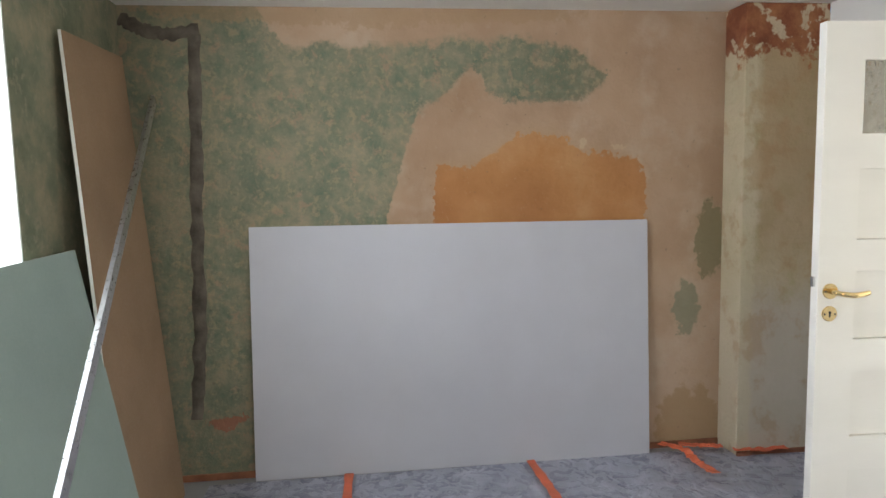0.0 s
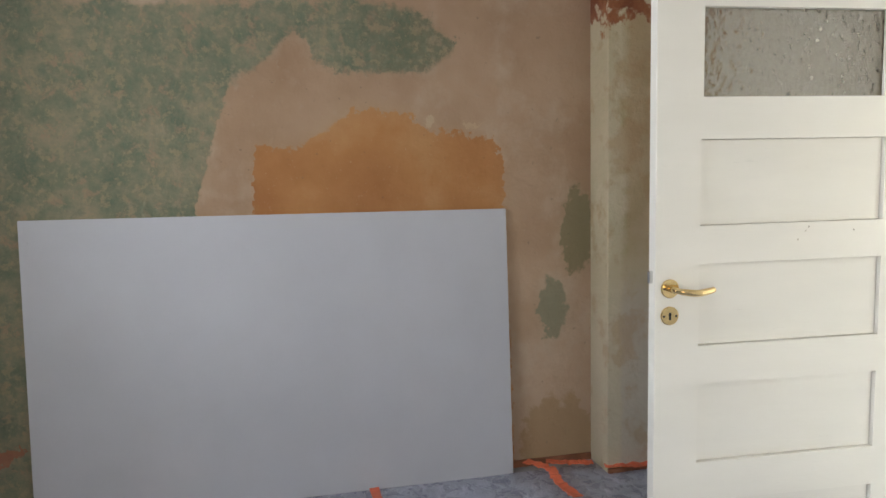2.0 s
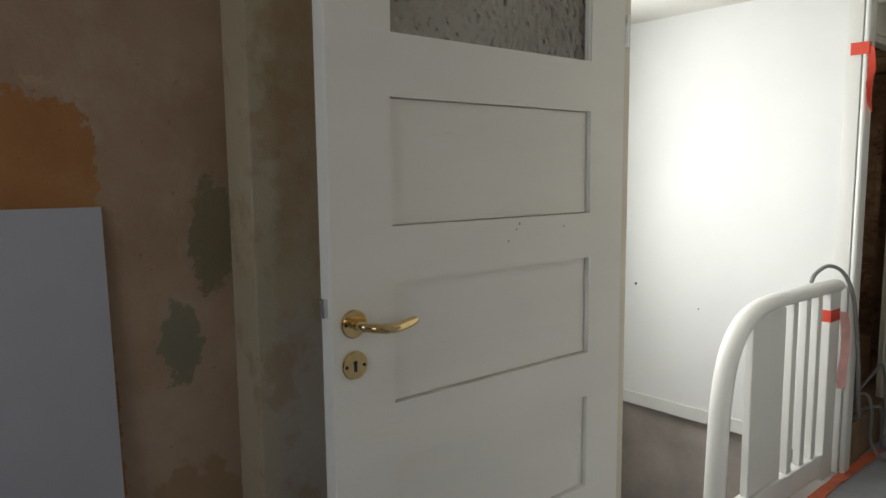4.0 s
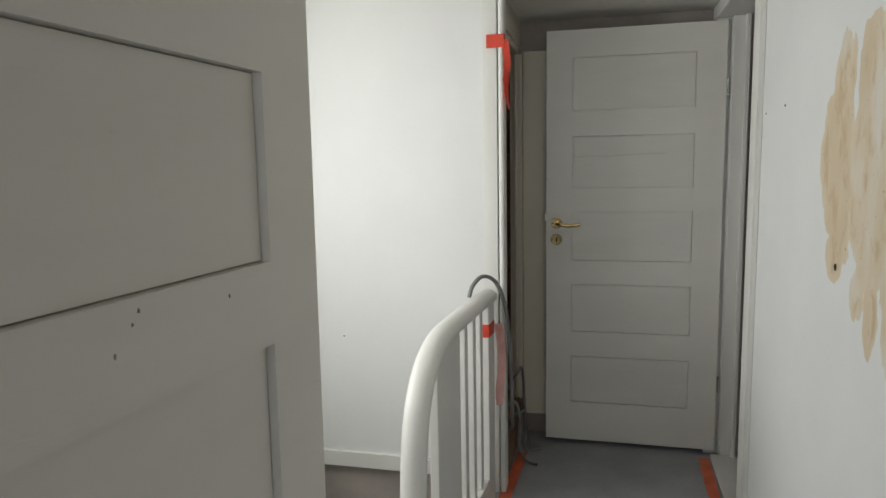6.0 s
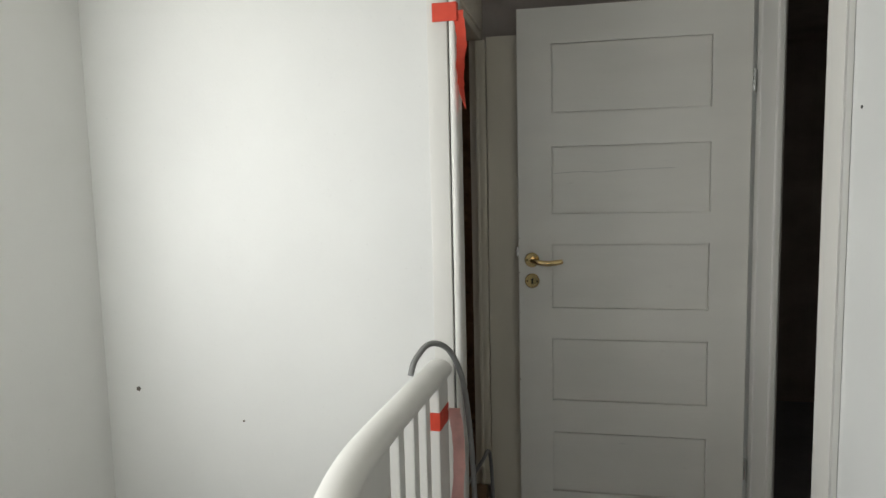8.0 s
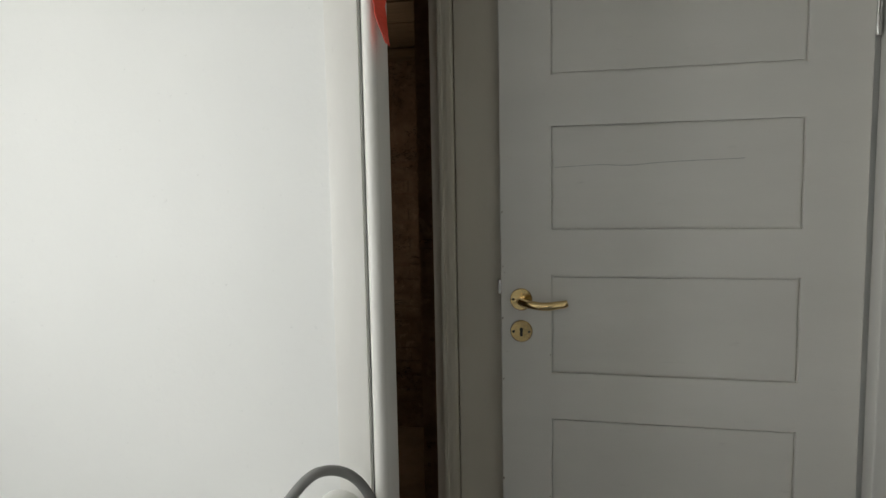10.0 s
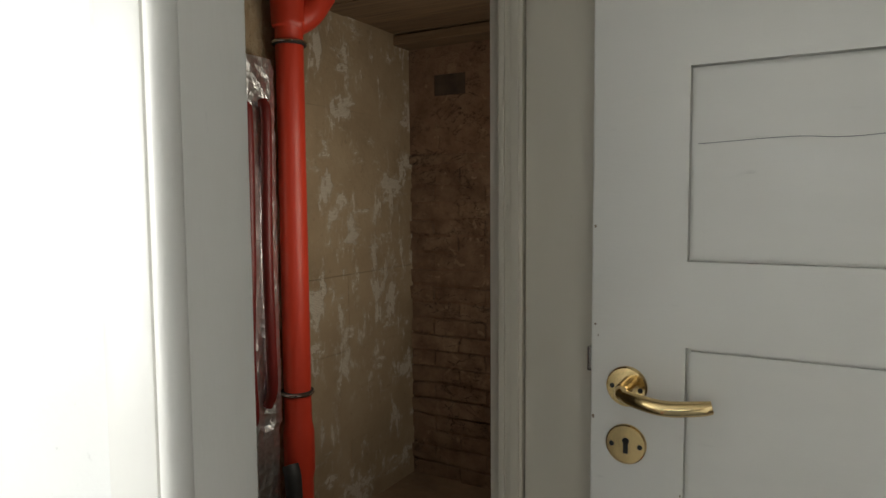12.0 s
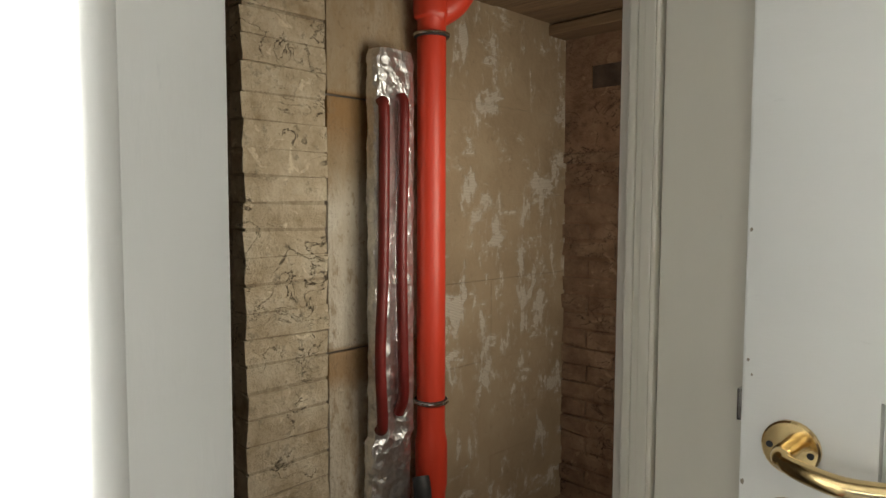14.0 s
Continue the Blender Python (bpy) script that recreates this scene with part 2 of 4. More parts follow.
    k.bump(k.math("ADD", k.math("ADD", n1, k.math("MULTIPLY", n2, 0.7)), k.math("MULTIPLY", green, k.math("MULTIPLY", n2, 0.5))), 0.55, 0.012)
    return k.done(col, 0.88)


M_stripped = west_wall()


def breast():
    k = Mat("stripped_chimney_plaster", 0.9)
    x, y, z = k.xyz()
    n1, n2, n3 = k.noise(6, 6, 0.65), k.noise(28, 5), k.noise(2, 4)
    col = k.ramp(n3, [(0.3, (0.44, 0.35, 0.21)), (0.6, (0.55, 0.46, 0.31)), (0.8, (0.60, 0.52, 0.40))])
    col = k.mix(k.math("MULTIPLY", k.step(n1, 0.5, 0.62), 0.55), col, (0.42, 0.38, 0.21))
    zz = k.math("ADD", z, k.math("MULTIPLY", k.math("SUBTRACT", n1, 0.5), 0.35))
    col = k.mix(k.math("MULTIPLY", k.step(zz, 1.0, 0.75), 0.7), col, (0.55, 0.50, 0.44))
    yy = k.math("ADD", y, k.math("MULTIPLY", k.math("SUBTRACT", n1, 0.5), 0.10))
    col = k.mix(k.math("MULTIPLY", k.step(yy, 0.34, 0.31), 0.65), col, (0.60, 0.53, 0.37))
    col = k.mix(k.math("MULTIPLY", k.math("MULTIPLY", k.step(yy, 0.33, 0.37), k.step(zz, 0.9, 1.3)), 0.6), col, (0.40, 0.27, 0.14))
    red = k.ramp(n1, [(0.38, (0.20, 0.06, 0.025)), (0.65, (0.40, 0.17, 0.07))])
    zr = k.math("ADD", zz, k.math("MULTIPLY", k.math("SUBTRACT", k.noise(17, 5, 0.65), 0.5), 0.30))
    col = k.mix(k.math("MULTIPLY", k.step(k.noise(4.5, 4), 0.5, 0.62), 0.5), col, (0.40, 0.25, 0.12))
    col = k.mix(k.step(zr, 2.13, 2.17), col, red)
    col = k.mix(k.math("MULTIPLY", k.step(k.noise(9, 5, 0.65), 0.56, 0.60), k.step(zr, 2.16, 2.2)), col, (0.52, 0.42, 0.29))
    k.bump(k.math("ADD", n1, n2), 0.6, 0.012)
    return k.done(col)


M_breast = breast()


def green_side():
    k = Mat("old_green_distemper", 0.9)
    n1, n2 = k.noise(6, 7, 0.65), k.noise(26, 5)
    col = k.ramp(n1, [(0.3, (0.13, 0.15, 0.095)), (0.5, (0.21, 0.215, 0.14)), (0.7, (0.33, 0.28, 0.18))])
    k.bump(k.math("ADD", n1, n2), 0.5, 0.01)
    return k.done(k.mix(k.math("MULTIPLY", k.step(n2, 0.55, 0.7), 0.6), col, (0.33, 0.29, 0.2)))


M_green_wall = green_side()


def patched_wall():
    """White wall with a scraped patch of bare plaster."""
    k = Mat("white_wall_with_scraped_patch", 0.6)
    x, y, z = k.xyz()
    n1, n2, f = k.noise(9, 4, 0.5, k.stretch((1, 1, 0.45))), k.noise(24, 4, 0.55, k.stretch((1, 1, 0.45))), k.noise(90, 4)

    def spot(cy, cz, ry, rz):
        a = k.math("DIVIDE", k.math("SUBTRACT", y, cy), ry)
        b = k.math("DIVIDE", k.math("SUBTRACT", z, cz), rz)
        return k.math("ADD", k.math("MULTIPLY", a, a), k.math("MULTIPLY", b, b))
    # a broad core with ragged fingers above and below
    r = spot(1.08, 1.37, 0.30, 0.22)
    for q in ((1.33, 1.58, 0.065, 0.12), (1.37, 1.42, 0.10, 0.15), (1.345, 1.21, 0.055, 0.05), (1.15, 1.58, 0.09, 0.12), (1.12, 1.13, 0.035, 0.075), (1.20, 1.16, 0.04, 0.06), (1.03, 1.12, 0.04, 0.10)):
        r = k.math("MINIMUM", r, spot(*q))
    r = k.math("ADD", r, k.math("MULTIPLY", k.math("SUBTRACT", n1, 0.5), 3.0))
    r = k.math("ADD", r, k.math("MULTIPLY", k.math("SUBTRACT", n2, 0.5), 1.3))
    edge, core = k.step(r, 1.0, 0.95), k.step(r, 0.75, 0.35)
    col = k.ramp(k.noise(2, 5), [(0.3, (0.70, 0.71, 0.70)), (0.7, (0.76, 0.77, 0.755))])
    sand = k.ramp(n1, [(0.35, (0.60, 0.48, 0.31)), (0.52, (0.65, 0.54, 0.38)), (0.66, (0.69, 0.65, 0.57))])
    col = k.mix(k.math("MULTIPLY", edge, 0.9), col, sand)
    col = k.mix(k.math("MULTIPLY", core, k.step(n2, 0.48, 0.62)), col, (0.55, 0.42, 0.26))
    col = k.mix(k.math("MULTIPLY", edge, k.step(f, 0.68, 0.74)), col, (0.25, 0.16, 0.09))
    k.bump(k.math("ADD", k.math("MULTIPLY", f, 0.3), k.math("MULTIPLY", edge, -1.2)), 0.25, 0.004)
    return k.done(col, 0.6)


M_patched = patched_wall()


def brick_mat(name, a, b, c, random_amount=0.5):
    k = Mat(name, 0.92)
    n1, n2, f = k.noise(11, 6, 0.65), k.noise(38, 6, 0.7), k.noise(120, 4)
    info = k.node("ShaderNodeObjectInfo").outputs["Random"]
    col = k.ramp(n1, [(0.3, a), (0.52, b), (0.72, c)])
    col = k.mix(k.math("MULTIPLY", k.step(n2, 0.57, 0.66), 0.6), col, tuple(v * 0.45 for v in b))
    col = k.mix(k.math("MULTIPLY", k.step(k.noise(17, 4, 0.6, distort=1.0), 0.6, 0.68), 0.6), col, tuple(min(1, v * 1.25) for v in c))
    col = k.mix(k.math("MULTIPLY", info, random_amount * 0.5), col, tuple(v * 0.6 for v in b))
    ridge = k.math("ABSOLUTE", k.math("SUBTRACT", k.noise(9, 4, 0.6, k.stretch((1, 1, 1.7)), 0.8), 0.5))
    crack = k.math("MULTIPLY", k.step(ridge, 0.012, 0.003), k.step(k.noise(5, 2), 0.48, 0.58))
    col = k.mix(k.math("MULTIPLY", crack, 0.85), col, tuple(v * 0.3 for v in a))
    k.bump(k.math("SUBTRACT", k.math("ADD", n2, k.math("MULTIPLY", n1, 0.8)), k.math("MULTIPLY", crack, 0.8)), 1.0, 0.014)
    return k.done(col)


M_brick_lime = brick_mat("limewashed_brick", (0.40, 0.305, 0.185), (0.60, 0.50, 0.35), (0.72, 0.64, 0.49), 0.3)
M_lime_mortar = brick_mat("limewashed_mortar", (0.26, 0.19, 0.12), (0.44, 0.36, 0.245), (0.58, 0.50, 0.37), 0)
M_brick_brown = brick_mat("dirty_red_brick", (0.15, 0.085, 0.05), (0.25, 0.155, 0.095), (0.34, 0.23, 0.15))


def old_board_mat():
    """Pale stained board: brown water marks below and above the joints, grey wash between."""
    k = Mat("stained_old_board", 0.9)
    x, y, z = k.xyz()
    n1, n2, f = k.noise(6, 6, 0.65, k.stretch((1, 1.4, 0.6))), k.noise(22, 6, 0.7, k.stretch((1, 1, 0.45))), k.noise(80, 4)
    col = k.ramp(n1, [(0.3, (0.38, 0.31, 0.215)), (0.5, (0.52, 0.455, 0.35)), (0.7, (0.64, 0.595, 0.50))])
    zz = k.math("ADD", z, k.math("MULTIPLY", k.math("SUBTRACT", n1, 0.5), 0.28))
    col = k.mix(k.math("MULTIPLY", k.step(zz, 1.38, 1.46), k.ramp(n2, [(0.35, 0.95), (0.65, 0.5)])), col, (0.33, 0.235, 0.13))
    for top, depth in ((0.957, 0.16), (1.665, 0.22)):
        band = k.math("MULTIPLY", k.step(zz, top - depth, top - depth * 0.35), k.step(z, top + 0.02, top))
        col = k.mix(k.math("MULTIPLY", band, 0.85), col, (0.30, 0.17, 0.065))
    drip = k.math("MULTIPLY", k.step(k.math("ADD", y, k.math("MULTIPLY", n1, 0.06)), 3.525, 3.56), k.step(z, 0.99, 0.9))
    col = k.mix(k.math("MULTIPLY", drip, k.math("MULTIPLY", k.step(n2, 0.4, 0.6), 0.6)), col, (0.33, 0.22, 0.12))
    col = k.mix(k.math("MULTIPLY", k.step(n2, 0.55, 0.64), 0.6), col, (0.29, 0.20, 0.11))
    col = k.mix(k.math("MULTIPLY", k.step(k.noise(48, 4, 0.7), 0.58, 0.66), 0.45), col, (0.22, 0.15, 0.09))
    k.bump(k.math("ADD", n2, k.math("MULTIPLY", f, 0.4)), 1.0, 0.014)
    return k.done(col)


M_strip = old_board_mat()
M_back_plaster = brick_mat("brown_back_plaster", (0.16, 0.09, 0.05), (0.24, 0.14, 0.085), (0.28, 0.18, 0.11), 0)


def adhesive():
    """Grey-brown block face with leftovers of combed tile adhesive."""
    k = Mat("block_with_tile_adhesive", 0.92)
    n1, n2 = k.noise(4.5, 5, 0.6), k.noise(40, 5)
    col = k.ramp(n1, [(0.3, (0.255, 0.185, 0.11)), (0.55, (0.335, 0.25, 0.155)), (0.75, (0.39, 0.305, 0.20))])
    upright = k.noise(12, 4, 0.6, k.stretch((1.0, 1.4, 0.6)), 0.15)
    level_smear = k.noise(9, 4, 0.6, k.stretch((1.0, 0.75, 1.5)), 0.15)
    v = k.math("MAXIMUM", upright, k.math("SUBTRACT", level_smear, 0.03))
    gate, ragged = k.noise(3.2, 3), k.noise(55, 3, 0.6)
    w = k.node("ShaderNodeTexWave", Scale=62.0, Distortion=3.0, Detail=2.0)
    w.bands_direction = "Z"
    k.put(w.inputs["Vector"], k.co)
    level = k.math("ADD", k.math("ADD", v, k.math("MULTIPLY", gate, 0.45)), k.math("MULTIPLY", k.math("SUBTRACT", ragged, 0.5), 0.22))
    patch = k.step(level, 0.83, 0.842)
    thin = k.math("MULTIPLY", k.step(level, 0.75, 0.83), 0.22)
    comb = k.math("MAXIMUM", thin, k.math("MULTIPLY", patch, k.ramp(w.outputs["Fac"], [(0.2, 0.35), (0.55, 1.0)])))
    col = k.mix(k.math("MULTIPLY", comb, 0.85), col, (0.72, 0.67, 0.57))
    col = k.mix(k.math("MULTIPLY", k.step(n2, 0.62, 0.72), 0.5), col, (0.17, 0.115, 0.07))
    k.bump(k.math("ADD", k.math("MULTIPLY", comb, 0.6), k.math("MULTIPLY", n2, 0.5)), 0.8, 0.01)
    return k.done(col)


M_adhesive = adhesive()


def plank():
    k = Mat("rough_ceiling_boards", 0.85)
    isl = k.node("ShaderNodeNewGeometry").outputs["Random Per Island"]
    g = k.noise(9, 6, 0.65, k.stretch((0.35, 6, 6)), 0.8)
    f = k.noise(40, 5, 0.6, k.stretch((0.4, 5, 5)))
    col = k.ramp(g, [(0.3, (0.13, 0.08, 0.042)), (0.55, (0.23, 0.15, 0.082)), (0.75, (0.31, 0.21, 0.125))])
    col = k.mix(k.math("MULTIPLY", isl, 0.45), col, (0.16, 0.10, 0.055))
    k.bump(k.math("ADD", g, f), 0.5, 0.006)
    return k.done(col)


M_plank = plank()

# ---------------- mesh helpers ----------------


def add_box(bm, a, b, jitter=0.0, rng=None):
    a, b = Vector(a), Vector(b)
    vs = []
    for k in range(8):
        co = Vector((b[0] if k & 1 else a[0], b[1] if k & 2 else a[1], b[2] if k & 4 else a[2]))
        if jitter:
            co += Vector([rng.uniform(-jitter, jitter) for _ in range(3)])
        vs.append(bm.verts.new(co))
    for f in ((0, 2, 3, 1), (4, 5, 7, 6), (0, 1, 5, 4), (2, 6, 7, 3), (0, 4, 6, 2), (1, 3, 7, 5)):
        bm.faces.new([vs[i] for i in f])
    return vs


def boxes(*pairs, bevel=0.0, segments=2):
    bm = bmesh.new()
    for a, b in pairs:
        add_box(bm, a, b)
    if bevel:
        bmesh.ops.bevel(bm, geom=list(bm.edges), offset=bevel, segments=segments, affect="EDGES", profile=0.6)
    return bm


def tube(bm, pts, radii, sides=12, flat=1.0, cap=True):
    """A swept round or flattened bar through pts."""
    pts = [Vector(p) for p in pts]
    rings, ref = [], None
    for i, p in enumerate(pts):
        d = (pts[min(i + 1, len(pts) - 1)] - pts[max(i - 1, 0)]).normalized()
        if ref is None:
            ref = d.cross(Vector((0.13, 0.21, 1)) if abs(d.z) < 0.9 else Vector((1, 0.1, 0))).normalized()
        n1 = (ref - d * ref.dot(d)).normalized()
        ref, n2 = n1, d.cross(n1)
        r = radii[i] if isinstance(radii, (list, tuple)) else radii
        rings.append([bm.verts.new(p + n1 * (r * math.cos(a)) + n2 * (r * flat * math.sin(a))) for a in (2 * math.pi * j / sides for j in range(sides))])
    for r0, r1 in zip(rings, rings[1:]):
        for j in range(sides):
            bm.faces.new((r0[j], r0[(j + 1) % sides], r1[(j + 1) % sides], r1[j]))
    if cap:
        bm.faces.new(rings[0][::-1])
        bm.faces.new(rings[-1])
    return bm


def smooth_path(pts, n=6):
    """Catmull-Rom through pts."""
    p = [Vector(q) for q in pts]
    p = [2 * p[0] - p[1]] + p + [2 * p[-1] - p[-2]]
    out = []
    for i in range(1, len(p) - 2):
        for j in range(n):
            t = j / n
            out.append(0.5 * (2 * p[i] + (p[i + 1] - p[i - 1]) * t + (2 * p[i - 1] - 5 * p[i] + 4 * p[i + 1] - p[i + 2]) * t * t + (3 * p[i] - p[i - 1] - 3 * p[i + 1] + p[i + 2]) * t ** 3))
    return out + [p[-2]]


def disc(bm, c, r, depth, axis="Y", sides=28, dome=0.3):
    """A low domed disc that stands out from a face."""
    c = Vector(c)
    ax = {"Y": (Vector((1, 0, 0)), Vector((0, 0, 1)), Vector((0, -1, 0))), "Z": (Vector((1, 0, 0)), Vector((0, 1, 0)), Vector((0, 0, 1)))}[axis]
    rings = []
    for rr, h in ((r, 0), (r, depth * (1 - dome)), (r * 0.93, depth), (0.0001, depth)):
        rings.append([bm.verts.new(c + ax[0] * rr * math.cos(a) + ax[1] * rr * math.sin(a) + ax[2] * h) for a in (2 * math.pi * j / sides for j in range(sides))])
    for r0, r1 in zip(rings, rings[1:]):
        for j in range(sides):
            bm.faces.new((r0[j], r0[(j + 1) % sides], r1[(j + 1) % sides], r1[j]))
    return bm


def finish(name, bm, material, smooth=False):
    bmesh.ops.recalc_face_normals(bm, faces=list(bm.faces))
    me = bpy.data.meshes.new(name)
    bm.to_mesh(me)
    bm.free()
    me.materials.append(material)
    if smooth:
        me.shade_smooth()
        me.set_sharp_from_angle(angle=radians(40))
    return new(name, me)


def part(name, bm, material, parent, label="", smooth=False):
    ob = finish(name, bm, material, smooth)
    ob.parent = parent
    return tagged(ob, label)


def structure(name, bm, material, label="", smooth=False):
    return tagged(finish(name, bm, material, smooth), label, kind="structure")


def thing(name, bm, material, label, category, smooth=False, group=""):
    return tagged(finish(name, bm, material, smooth), label, category, group)


def group_of(name, label, category, m=None, kind="", group=""):
    ob = tagged(new(name), label, category, group, kind)
    if m is not None:
        ob.matrix_world = m
    return ob


# ---------------- the large structure ----------------
WX, SY, NY, CA = -2.005, -2.87, 0.715, 2.405      # stripped wall, window wall, hall wall, ceiling of the room
HX, HC = 0.280, 2.205                           # hall's right wall, hall ceiling
LX, WY = -0.628, 2.520                           # hall's left wall line, white stair wall
BX, BY, BF = -1.72, 4.575, 0.21                   # back room: pipe wall, end wall, floor

structure("floor", boxes(((WX, SY, -0.2), (2.7, NY, 0))), M_floor)
structure("floor_hall", boxes(((LX, NY, -0.22), (2.2, 5.2, -0.001))), M_floor, "grey protected landing floor")
structure("ceiling", boxes(((WX - 0.2, SY - 0.2, CA), (2.8, NY + 0.06, CA + 0.15))), M_ceiling)
structure("wall_west", boxes(((WX - 0.16, SY, 0), (WX, 0.95, CA))), M_stripped, "stripped plaster wall with green and orange remains")
structure("chimney_breast", boxes(((WX, 0.250, 0), (-1.812, NY, CA)), bevel=0.006), M_breast, "stripped plaster chimney breast")
structure("wall_south", boxes(((WX, SY - 0.30, 0), (-0.91, SY, CA)), ((-0.91, SY - 0.30, 0), (0.75, SY, 1.10)), ((-0.91, SY - 0.30, 2.2), (0.75, SY, CA)), ((0.75, SY - 0.30, 0), (2.7, SY, CA))), M_green_wall)
structure("wall_east", boxes(((2.7, SY, 0), (2.86, -1.9, CA)), ((2.7, -1.9, 0), (2.86, -0.5, 0.85)), ((2.7, -1.9, 2.05), (2.86, -0.5, CA)), ((2.7, -0.5, 0), (2.86, NY, CA))), M_grey_plaster)
structure("wall_north", boxes(((-1.812, NY, 0), (-0.715, 0.835, CA)), ((-0.715, NY, 2.09), (0.285, 0.835, CA)), ((0.285, NY, 0), (2.7, 0.835, CA))), M_white)

structure("wall_stair_white", boxes(((-1.835, WY, 0.052), (LX - 0.003, WY + 0.05, HC))), M_white, "smooth white wall above the stairwell")
structure("wall_stair_west", boxes(((-1.96, 0.835, -0.04), (-1.835, 0.95, HC)), ((-1.96, 0.95, -0.04), (-1.835, 1.90, 0.90)), ((-1.96, 0.95, 2.0), (-1.835, 1.90, HC)), ((-1.96, 1.90, -0.04), (-1.835, WY + 0.05, HC))), M_white)
structure("wall_stair_lower", boxes(((-1.99, 0.835, -2.6), (-1.85, 3.5, -0.04)), ((-1.96, 2.572, -0.04), (-1.85, 3.5, 0.14)), ((-1.85, 3.4, -2.6), (LX, 3.5, 0.0)), ((-1.848, 2.572, -2.6), (LX - 0.01, 2.578, 0.045))), M_grey_plaster)
structure("wall_stair_south_lower", boxes(((-1.99, 0.66, -2.6), (LX, 0.835, 0)), ((LX, 0.66, -2.6), (LX + 0.1, 3.5, -0.22))), M_grey_plaster)
structure("floor_stair_foot", boxes(((-2.0, 0.66, -2.7), (LX + 0.1, 3.5, -2.6))), M_brown_floor)
structure("stair_skirting", boxes(((-1.83, WY - 0.012, 0.054), (-0.70, WY, 0.126)), bevel=0.003), M_trim)
structure("ceiling_hall", boxes(((-1.97, 0.835, HC), (0.75, 3.23, HC + 0.1))), M_ceiling)
structure("wall_hall_right", boxes(((HX, 0.835, 0), (HX + 0.14, 2.165, HC)), ((HX, 2.165, 2.075), (HX + 0.14, 3.12, HC)), ((HX, 3.12, 0), (HX + 0.14, 3.35, HC))), M_patched, "white wall with a scraped bare patch")
structure("ceiling_hall_end", boxes(((LX + 0.002, 2.66, 2.122), (HX - 0.002, 3.225, HC))), M_ceiling, "lowered painted soffit at the end of the landing")
structure("wall_end", boxes(((LX, 3.225, 0), (HX, 3.35, HC))), M_grey_plaster)
# hall's left wall beside and above the back room's doorway
structure("wall_hall_left", boxes(((-0.672, WY + 0.05, 0), (LX, 2.575, HC)), ((-0.672, 2.575, 1.985), (LX, 3.165, HC)), ((-0.672, 3.165, 0), (LX, 3.35, HC))), M_jamb)

# back room shell
structure("floor_back_room", boxes(((-2.4, WY + 0.06, 0.0), (-0.68, 4.9, BF)), ((-0.68, 2.606, 0.0), (-0.62, 3.148, BF - 0.003))), M_brown_floor, "dusty brown floor of the stripped back room")
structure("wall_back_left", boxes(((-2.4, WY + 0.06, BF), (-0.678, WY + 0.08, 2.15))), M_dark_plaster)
# far wall coloured very dark, so the gap beside the pier reads dark
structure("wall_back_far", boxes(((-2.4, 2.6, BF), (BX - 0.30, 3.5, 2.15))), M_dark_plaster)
# the opening in the east wall only makes room for the added fill light
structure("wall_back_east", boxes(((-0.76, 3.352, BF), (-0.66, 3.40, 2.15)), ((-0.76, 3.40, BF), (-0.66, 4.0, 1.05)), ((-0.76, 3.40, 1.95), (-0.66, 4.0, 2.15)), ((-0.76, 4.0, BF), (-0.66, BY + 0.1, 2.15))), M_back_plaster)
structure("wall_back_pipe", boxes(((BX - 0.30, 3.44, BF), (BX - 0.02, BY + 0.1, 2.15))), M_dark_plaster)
structure("wall_back_end", boxes(((BX - 0.02, BY + 0.011, BF), (-0.75, BY + 0.14, 2.15))), M_back_plaster)


def plank_ceiling():
    bm, rng, y = bmesh.new(), random.Random(4), 2.62
    while y < 4.6:
        w = rng.uniform(0.12, 0.155)
        z = 2.035 + rng.uniform(0, 0.008)
        add_box(bm, (-2.3, y, z), (-0.76, y + w - rng.uniform(0.004, 0.008), z + 0.025))
        y += w
    add_box(bm, (-2.4, 2.6, 2.10), (-0.66, 4.9, 2.16))
    return structure("ceiling_back_room", bm, M_plank, "rough dark wooden board ceiling")


plank_ceiling()
structure("ceiling_beam", boxes(((-1.75, 4.46, 1.995), (-0.76, BY, 2.034)), bevel=0.006), M_plank)

# room beyond the hall's right doorway
structure("wall_side_room", boxes(((0.75, 2.0, 0), (0.82, 2.6, 2.3)), ((HX + 0.141, 2.0, 0), (0.75, 2.1, 2.3)), ((1.9, 2.1, 0), (2.0, 5.0, 2.3)), ((HX + 0.11, 5.0, 0), (2.0, 5.1, 2.3)), ((0.82, 2.1, 0), (1.9, 2.2, 2.3))), M_grey_plaster)
structure("wall_side_room_west", boxes(((HX + 0.02, 3.35, 0), (HX + 0.11, 5.0, 2.3))), M_grey_plaster)
structure("ceiling_side_room", boxes(((HX + 0.11, 2.0, 2.2), (2.0, 5.1, 2.3))), M_grey_plaster)

# door frames and trim
structure("door_frame_room", boxes(((-0.714, NY - 0.010, 0), (-0.690, 0.843, 2.086)), ((0.262, NY - 0.010, 0), (0.300, 0.843, 2.086)), ((-0.690, NY - 0.010, 2.060), (0.262, 0.843, 2.094)), bevel=0.004), M_cream, "painted door lining")
structure("door_frame_side", boxes(((0.345, 3.058, 0), (HX + 0.145, 3.118, 2.06)), ((0.392, 3.030, 0), (0.412, 3.057, 2.06)), ((HX - 0.002, 2.168, 0), (HX + 0.145, 2.205, 2.09)), ((HX - 0.004, 2.207, 2.062), (HX + 0.145, 3.118, 2.10)), bevel=0.004), M_trim, "white painted door lining")
